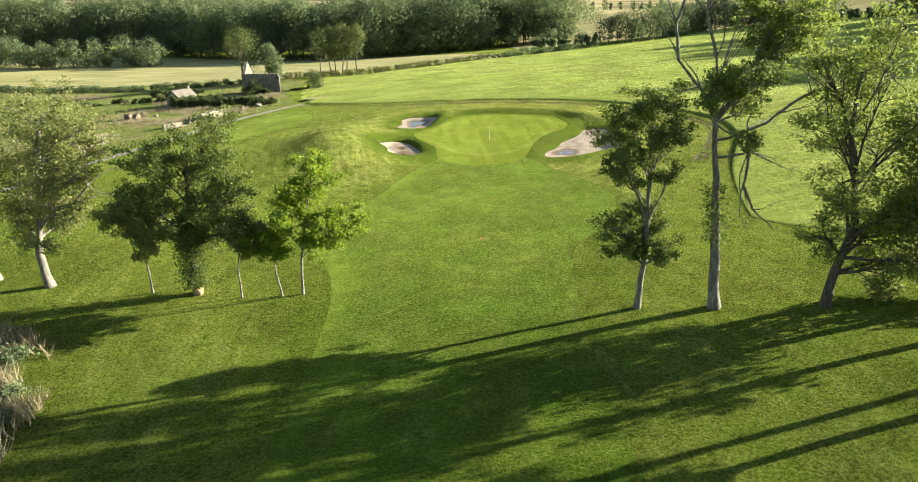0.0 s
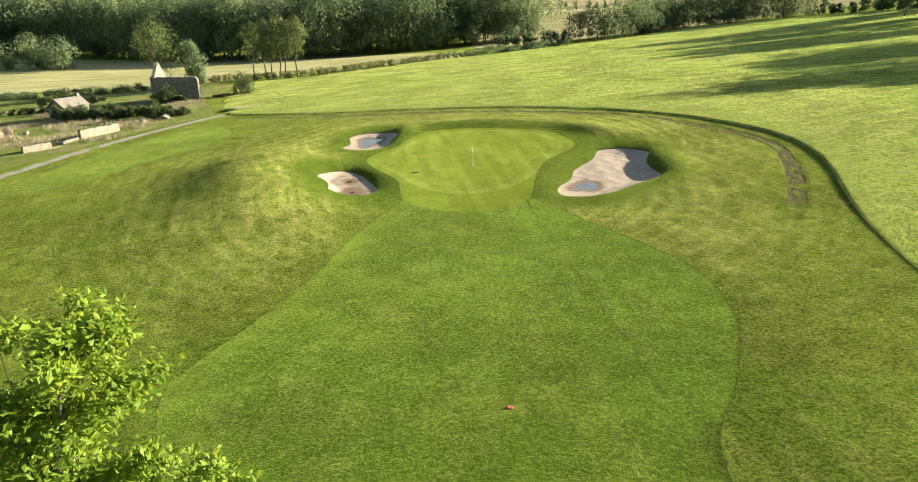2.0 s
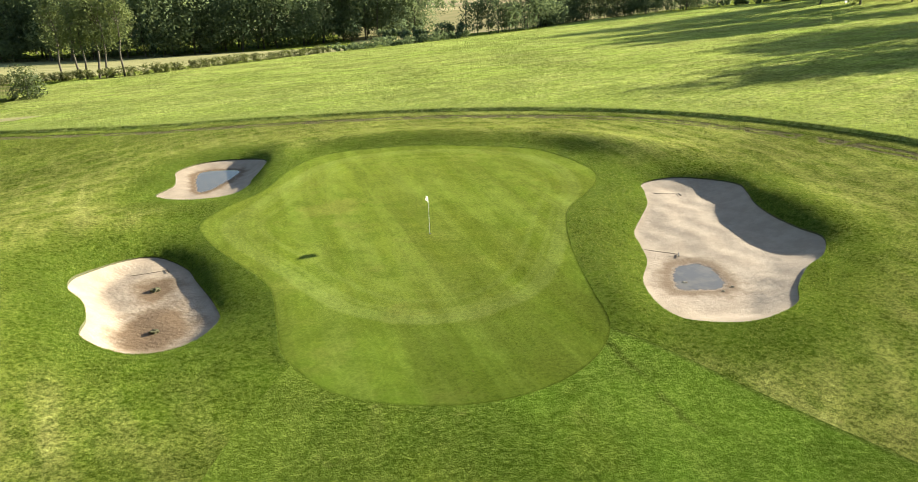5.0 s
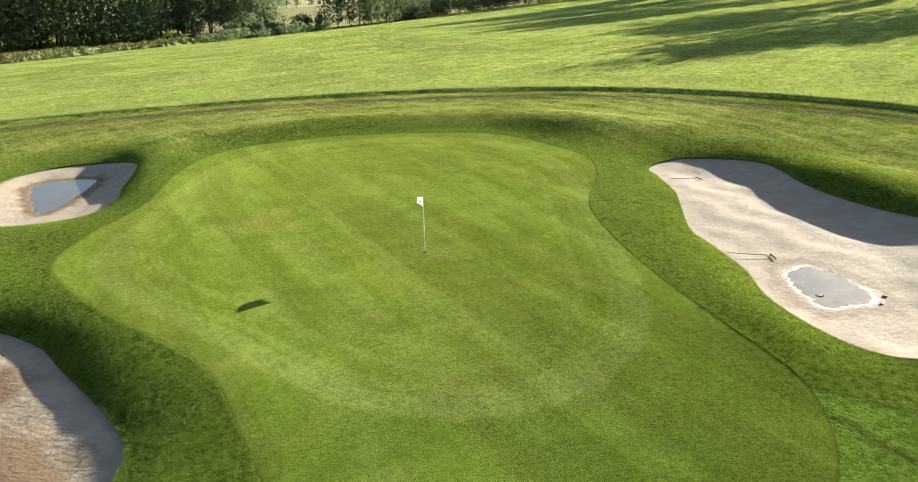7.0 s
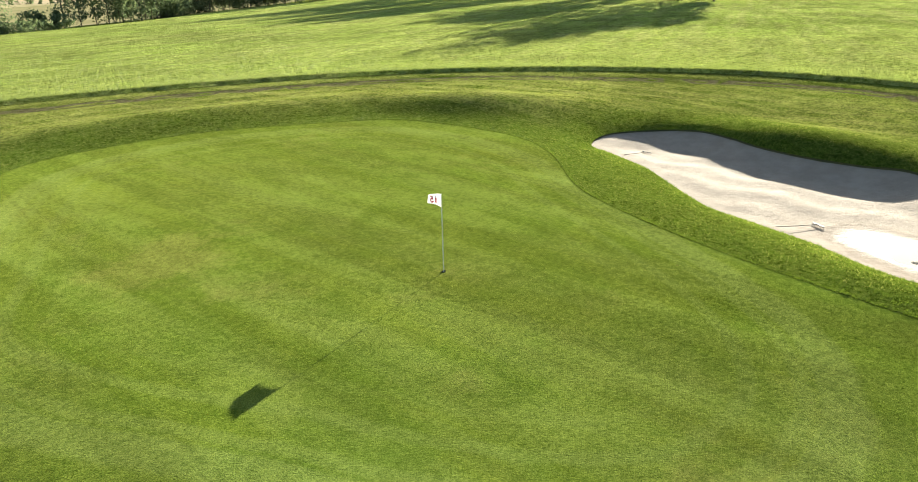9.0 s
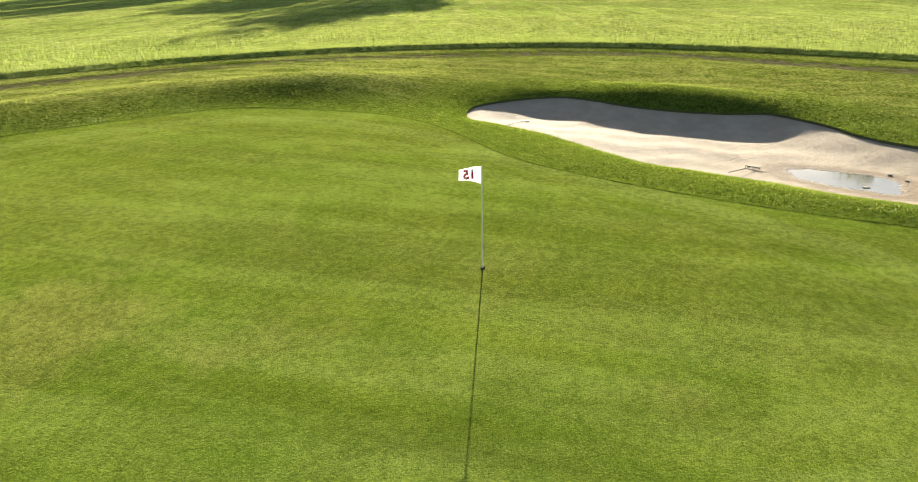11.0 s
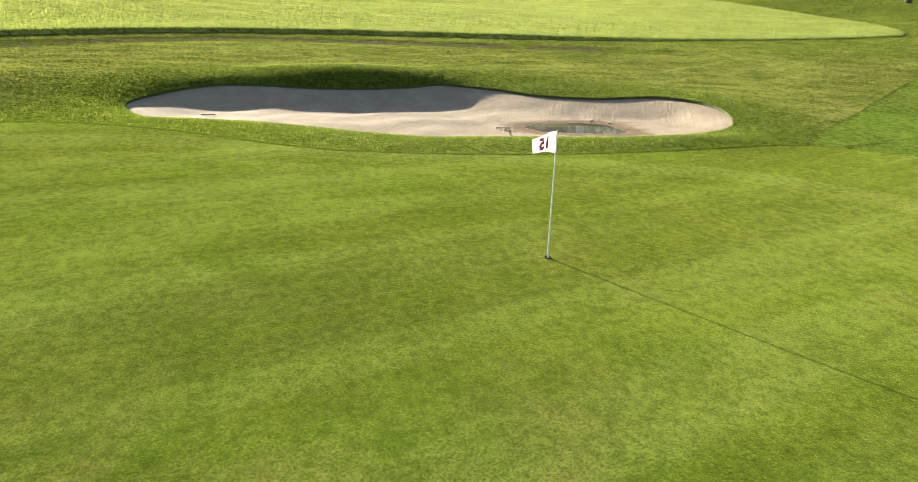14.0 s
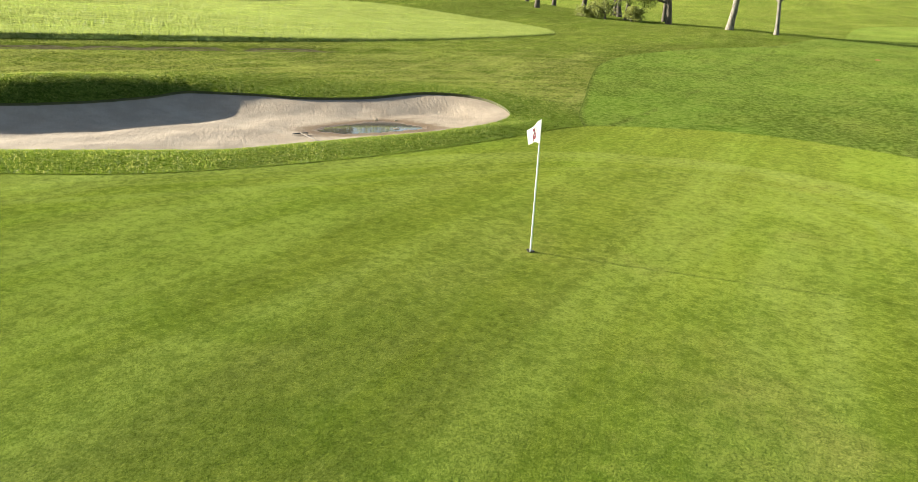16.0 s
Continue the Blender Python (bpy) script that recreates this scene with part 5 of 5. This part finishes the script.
# dry tussocks west of the tree row
x, y = rng.uniform(-33, -19, 16000), rng.uniform(16, 37, 16000)
c = spline([(-33, 37), (-27.5, 34.6), (-24.2, 30.7), (-22.6, 25.9), (-22.2, 20), (-24, 14), (-34, 14)], 0.6)
keep = inside(x, y, c) & (np.sin(x * 1.3 + 1.7 * np.sin(y * 0.8)) + np.sin(y * 1.1 + x * 0.4) > rng.normal(0.1, 0.35, len(x)))
px, py = rng.uniform(-80, -46, 26000), rng.uniform(128, 178, 26000)
thick = inside(px, py, SCRUB) & (np.sin(px * 0.5 + 1.7 * np.sin(py * 0.31)) + np.sin(py * 0.43 + px * 0.2) > rng.normal(0.15, 0.4, len(px)))
blades("dry_weeds", px[thick], py[thick], 0.55, 0.09, M["straw"], 55, "dry brown weeds standing round the ruins", 0.6)
blades("dry_tussocks", x[keep], y[keep], 1.15, 0.06, M["straw"], 54, "tall dry straw-coloured tussock grass", 0.5)
for i, (bx, by, w, h) in enumerate([(-27.5, 31.5, 2, 1.8), (-25.5, 28.0, 2.2, 1.4), (-26, 23.5, 2, 1.5), (-29.5, 34.5, 2, 1.5), (-24.6, 25.6, 1.8, 1.2), (-28.4, 27.0, 2.2, 1.6)]):
    bush(bx, by, w, h, 60 + i, M["wood"], "low grey-green scrub among dry grass", "scrub", 900, 0.16)

for i, (bx, by, w, h) in enumerate([(26.2, 33.6, 2.4, 2.2), (29.5, 33.0, 3, 2.6), (32.5, 32.4, 3, 2.2)]):
    bush(bx, by, w, h, 160 + i, M["ash"], "leafy shrub at the foot of the tree row", "shrub", 1500, 0.2, "shrubs below the trees")

# ---------------------------------------------------------------- ruin, hut and walls
def box_bm(sx, sy, sz, x=0, y=0, z=0, bevel=0.0):
    bm = bmesh.new()
    bmesh.ops.create_cube(bm, size=1, matrix=Matrix.Translation((x, y, z + sz / 2)) @ Matrix.Diagonal((sx, sy, sz, 1)))
    if bevel:
        bmesh.ops.bevel(bm, geom=bm.edges, offset=bevel, segments=1, affect="EDGES")
    return bm


def ragged_wall(length, height, thick, seed, gable=0.0, drop=0.35, hole=None):
    """An upright wall along x with a worn, uneven top; a gable adds a peak; hole: (x0, x1, z0, z1)."""
    rng = np.random.default_rng(seed)
    xs = np.unique(np.r_[np.linspace(0, length, 26), hole[:2] if hole else []])
    tops = height + rng.normal(0, drop * 0.35, len(xs)) - drop * rng.random(len(xs)) + gable * np.clip(1 - np.abs(xs - length / 2) / (length / 2), 0, 1)
    bm = bmesh.new()
    for i in range(len(xs) - 1):
        a, b = xs[i], xs[i + 1]
        spans = [(-0.3, None)]
        if hole and a >= hole[0] - 1e-6 and b <= hole[1] + 1e-6:
            spans = [(-0.3, hole[2]), (hole[3], None)]
        for z0, z1 in spans:
            ta, tb = (tops[i], tops[i + 1]) if z1 is None else (z1, z1)
            if ta <= z0 or tb <= z0:
                continue
            v = [bm.verts.new(c) for c in ((a, 0, z0), (b, 0, z0), (b, 0, tb), (a, 0, ta), (a, thick, z0), (b, thick, z0), (b, thick, tb), (a, thick, ta))]
            for q in ((0, 1, 2, 3), (5, 4, 7, 6), (3, 2, 6, 7), (4, 5, 1, 0), (0, 3, 7, 4), (1, 5, 6, 2)):
                bm.faces.new([v[k] for k in q])
    bmesh.ops.remove_doubles(bm, verts=bm.verts, dist=0.0005)
    return bm


def turned(bm, x, y, z, turn):
    bm.transform(pose(x, y, z, 0, 0, turn))
    return bm


ruin = tagged(new("ruined_building"), "roofless stone building with a standing gable, ivy on its wall", "ruin")
ruin.matrix_basis = pose(-57.4, 176.4, at_ground(-53, 178) - 0.2, 0, 0, 2)
for args, (x, y, z, a), name in [
        ((9.6, 5.5, 0.7, 1, 0, 0.15), (0, 0, 0, 0), "front_wall"), ((6.4, 4.6, 0.7, 2), (0, 8.7, 0, 0), "back_wall"),
        ((8.0, 5.2, 0.7, 3, 3.2, 0.15), (0.7, 0.7, 0, 90), "gable_wall"), ((2.0, 2.6, 0.7, 4, 0, 1.6), (9.6, 0.7, 0, 90), "side_wall")]:
    part(name, turned(ragged_wall(*args), x, y, z, a), M["ruin"], ruin)
part("broken_corner", turned(ragged_wall(0.9, 4.9, 1.1, 9, 0, 1.0), 9.0, -0.28, 0, 0), M["ruin"], ruin, "sunlit broken stone corner")
for i, (x, y, w, h) in enumerate([(-53.6, 174.8, 2.0, 4.4), (-55.0, 173.8, 2.2, 2.4), (-51.4, 175.0, 2.2, 2.0), (-47.6, 150.4, 2.6, 3.0), (-43.6, 151.2, 2.6, 1.9), (-67.6, 157.6, 2.2, 2.6), (-66.8, 159.6, 2.4, 2.8), (-65.9, 161.8, 2.6, 2.8), (-65.0, 156.0, 3.2, 2.4), (-62.0, 154.6, 3.2, 2.3), (-59.2, 154.4, 3.2, 2.5), (-56.6, 155.2, 3.2, 2.4), (-54.0, 154.8, 3.0, 2.2), (-49.0, 151.0, 2.4, 2.2), (-45.6, 150.6, 2.4, 2.2), (-63.6, 155.6, 3.4, 2.4), (-60.6, 154.2, 3.6, 2.5), (-58.0, 155.0, 3.4, 2.6), (-55.2, 155.8, 3.4, 2.5), (-52.6, 154.0, 3, 2.1), (-50.4, 152.0, 2.4, 1.7), (-69.0, 168.5, 4, 2.6), (-64.6, 165.5, 4, 2.0), (-76.5, 171, 5, 2.0), (-84, 174.5, 5, 1.8), (-91, 176, 5, 1.6), (-97.5, 173.5, 4, 1.8), (-84, 187, 5, 2.4), (-74, 186, 4, 2.0), (-44.0, 179.4, 3.2, 0.8), (-41.6, 178.2, 2.6, 0.7)]):
    bush(x, y, w, h, 80 + i, M["bramble"], "dark bramble thicket beside the ruins", "bramble_bush", 2400, 0.26)

hut = tagged(new("stone_hut"), "small plastered hut with a worn tiled roof and chimney", "hut")
hut.matrix_basis = pose(-67.4, 158.3, at_ground(-67, 161) - 0.1, 0, 0, 66) @ Matrix.Scale(0.88, 4)
part("front_wall", turned(ragged_wall(6.4, 2.6, 0.4, 11, 0, 0.02, (3.2, 4.0, 0.9, 1.8)), 0, 0, 0, 0), M["plaster"], hut)
part("back_wall", turned(ragged_wall(6.4, 2.6, 0.4, 12, 0, 0.02), 0, 4.2, 0, 0), M["plaster"], hut)
part("gable_wall", turned(ragged_wall(3.8, 2.6, 0.4, 13, 1.7, 0.02, (1.9, 2.7, -0.3, 1.9)), 0.4, 0.4, 0, 90), M["plaster"], hut)
part("gable_wall", turned(ragged_wall(3.8, 2.6, 0.4, 14, 1.7, 0.02), 6.4, 0.4, 0, 90), M["plaster"], hut)
for name, s in (("roof_slope", -1), ("roof_slope", 1)):
    bm = box_bm(6.9, 2.95, 0.14, 0, 0, 0, 0.03)
    bm.transform(Matrix.Translation((3.2, 2.3 + s * 1.22, 3.42)) @ Matrix.Rotation(radians(-s * 37), 4, "X"))
    part(name, bm, M["tile"], hut)
part("chimney", box_bm(0.7, 0.7, 1.5, 5.9, 2.3, 3.6, 0.05), M["ruin"], hut)

for i, (x0, y0, x1, y1, h) in enumerate([(-52.1, 130.9, -48.9, 137.3, 1.35), (-56.2, 122.4, -53.8, 125.4, 0.95), (-53.2, 127.6, -52.2, 130.4, 0.55)]):
    ln = math.hypot(x1 - x0, y1 - y0)
    w = tagged(new("stone_wall"), "low pale limestone wall, partly collapsed", "wall", "old walls by the road")
    w.matrix_basis = pose(x0, y0, at_ground((x0 + x1) / 2, (y0 + y1) / 2), 0, 0, math.degrees(math.atan2(y1 - y0, x1 - x0)))
    part("masonry", ragged_wall(ln, h, 0.55, 90 + i, 0, 0.12), M["rubble"], w)


def rock_bm(seed, r, flat=0.7):
    rng = random.Random(seed)
    bm = bmesh.new()
    bmesh.ops.create_icosphere(bm, subdivisions=2, radius=r)
    for v in bm.verts:
        v.co *= 0.75 + 0.5 * noise.noise(v.co * (1.6 / r) + Vector((seed * 7.1, 0, 0)))
        v.co.z *= flat
    return bm


for i, (x, y, r) in enumerate([(-66.4, 142.5, 0.7), (-45.2, 147.9, 0.95), (-47.9, 144.6, 0.8), (-54.4, 128.4, 0.55)]):
    ob = part("boulder", rock_bm(i, r), M["rubble"])
    tagged(ob, "pale limestone boulder lying in rough grass", "boulder", "boulders by the ruins")
    ob.location = (x, y, at_ground(x, y) + r * 0.25)

def bale(x, y, turn):
    """A round bale on its side, with bowed ends and sagging flanks."""
    rng = random.Random(int(x * 7))
    bm = bmesh.new()
    bmesh.ops.create_cone(bm, cap_ends=False, segments=24, radius1=0.66, radius2=0.66, depth=1.2)
    for end in (-1, 1):
        rim = [v for v in bm.verts if v.co.z * end > 0.1]
        rim.sort(key=lambda v: math.atan2(v.co.y, v.co.x))
        c = bm.verts.new((0, 0, end * 0.66))
        for p, q in zip(rim, rim[1:] + rim[:1]):
            bm.faces.new((p, q, c) if end > 0 else (q, p, c))
    bmesh.ops.subdivide_edges(bm, edges=bm.edges, cuts=1, use_grid_fill=True)
    for v in bm.verts:
        v.co += Vector((rng.uniform(-0.025, 0.025), rng.uniform(-0.025, 0.025), 0))
    bm.transform(Matrix.Rotation(radians(90), 4, "X"))
    for v in bm.verts:
        v.co.z *= 0.95 if v.co.z > 0 else 0.9
    ob = tagged(part("round_bale", bm, M["hay"]), "weathered round hay bale lying in rough grass", "bale", "bales in the rough grass")
    ob.matrix_basis = pose(x, y, at_ground(x, y) + 0.58, 0, 0, turn)


bale(-69.4, 139.6, 70), bale(-69.0, 141.9, 25), bale(-71.6, 140.4, 75)

# ---------------------------------------------------------------- flag and small things on the course
PIN = (4.95, 99.0)
zp = at_ground(*PIN)
pin = tagged(new("flagstick"), "thin white flagstick in its hole with a numbered white flag", "flagstick")
pin.matrix_basis = pose(PIN[0], PIN[1], zp, 0, -2.3, 0)
bm = bmesh.new()
bmesh.ops.create_cone(bm, cap_ends=True, segments=12, radius1=0.013, radius2=0.010, depth=2.2, matrix=Matrix.Translation((0, 0, 1.03)))
part("pole", bm, M["white"], pin)
wood = Wood()
wood.tube([(0, 0, 0.015), (0, 0, -0.12)], 0.054, 0.054, 20)
part("cup", wood.mesh("cup", M["black"]), None, pin, "dark hole liner")
for s in (-1, 1):
    part("grip", box_bm(0.05, 0.022, 0.03, s * 0.05, 0, 0.004, 0.008), M["black"], pin, "black rubber grip at the base")
# cloth hangs along +y from the pole in the light wind
fl_l, fl_h, nx, nz = 0.46, 0.35, 22, 10
vs, fs = [], []
for j in range(nz + 1):
    for i in range(nx + 1):
        u, w = i / nx, j / nz
        yy = 0.012 + u * fl_l * 0.97
        xx = 0.035 * math.sin(u * 6.0 + w * 1.2) * u
        vs.append((xx, yy, 2.12 - fl_h * (1 - w) * (1 - 0.42 * u) - 0.10 * u * u))
for j in range(nz):
    for i in range(nx):
        a = j * (nx + 1) + i
        fs.append((a, a + 1, a + nx + 2, a + nx + 1))
FLAG_TURN = 4
holder = Matrix.Rotation(radians(FLAG_TURN), 4, "Z")
me = mesh_of("flag", vs, fs, M["cloth"])
me.transform(holder)
flag = part("flag", me, None, pin, "white cloth flag printed with a red number")
sol = flag.modifiers.new("thickness", "SOLIDIFY")
sol.thickness = 0.004
font = bpy.data.curves.new("number", "FONT")
font.body, font.size, font.align_x, font.align_y, font.extrude = "15", 0.25, "CENTER", "CENTER", 0.006
font.offset = 0.010
tmp = bpy.data.objects.new("tmp", font)
me = bpy.data.meshes.new_from_object(tmp)
bpy.data.objects.remove(tmp)
co = np.array([tuple(v.co) for v in me.vertices])
u = co[:, 0] / fl_l + 0.52
yy = 0.012 + u * fl_l * 0.97
xx = 0.035 * np.sin(u * 6.0 + 0.6) * u + co[:, 2]
for v, a, b, c in zip(me.vertices, xx, yy, 2.12 - fl_h * (0.5 - 0.16 * u) + co[:, 1] * 1.0 - 0.10 * u * u):
    v.co = (a, b, c)
me.transform(holder)
part("number", me, M["red"], flag, "red number on the flag")


def rake(x, y, turn, label, k):
    ob = tagged(new("bunker_rake"), label, "rake", "bunker rakes")
    z = float(sand_height(k, np.array([x]), np.array([y]))[0])
    ob.matrix_basis = pose(x, y, z + 0.05, 0, -2, turn)
    w = Wood()
    w.tube([(0, 0, 0.03), (0.9, 0, 0.03), (1.7, 0, 0.05)], 0.014, 0.012, 8)
    part("handle", w.mesh("handle", M["rake"]), None, ob)
    part("head", box_bm(0.05, 0.50, 0.03, -0.02, 0, 0.0, 0.008), M["black"], ob)
    for i in range(9):
        bm = bmesh.new()
        bmesh.ops.create_cone(bm, cap_ends=True, segments=6, radius1=0.004, radius2=0.009, depth=0.08, matrix=Matrix.Translation((-0.02, -0.24 + 0.06 * i, -0.03)))
        part("tine", bm, M["black"], ob)
    return ob


rake(16.4, 92.95, 150, "wooden bunker rake lying beside the puddle", 2)
rake(22.2, 102.0, 170, "wooden bunker rake lying at the sand's edge", 2)
rake(-8.4, 98.8, 200, "wooden bunker rake lying in the sand", 0)
for i, (x, y, r, k) in enumerate([(14.82, 89.95, 0.16, 2), (-6.0, 116.2, 0.13, 1), (-8.6, 96.4, 0.30, 0), (-8.0, 92.0, 0.26, 0), (16.6, 88.9, 0.10, 2), (15.9, 88.6, 0.08, 2)]):
    ob = part("clod", rock_bm(40 + i, r, 0.5), M["rubble"] if k else M["mud"])
    tagged(ob, "lump of stone and wet sand in the bunker", "clod", "lumps in the bunkers")
    ob.location = (x, y, float(sand_height(k, np.array([x]), np.array([y]))[0]) + r * 0.2)
bm = bmesh.new()
bmesh.ops.create_cone(bm, cap_ends=True, segments=20, radius1=0.17, radius2=0.13, depth=0.05)
ob = tagged(part("distance_marker", bm, M["marker"]), "small red disc marker set in the fairway", "marker")
ob.location = (1.9, 51.2, at_ground(1.9, 51.2) + 0.02)
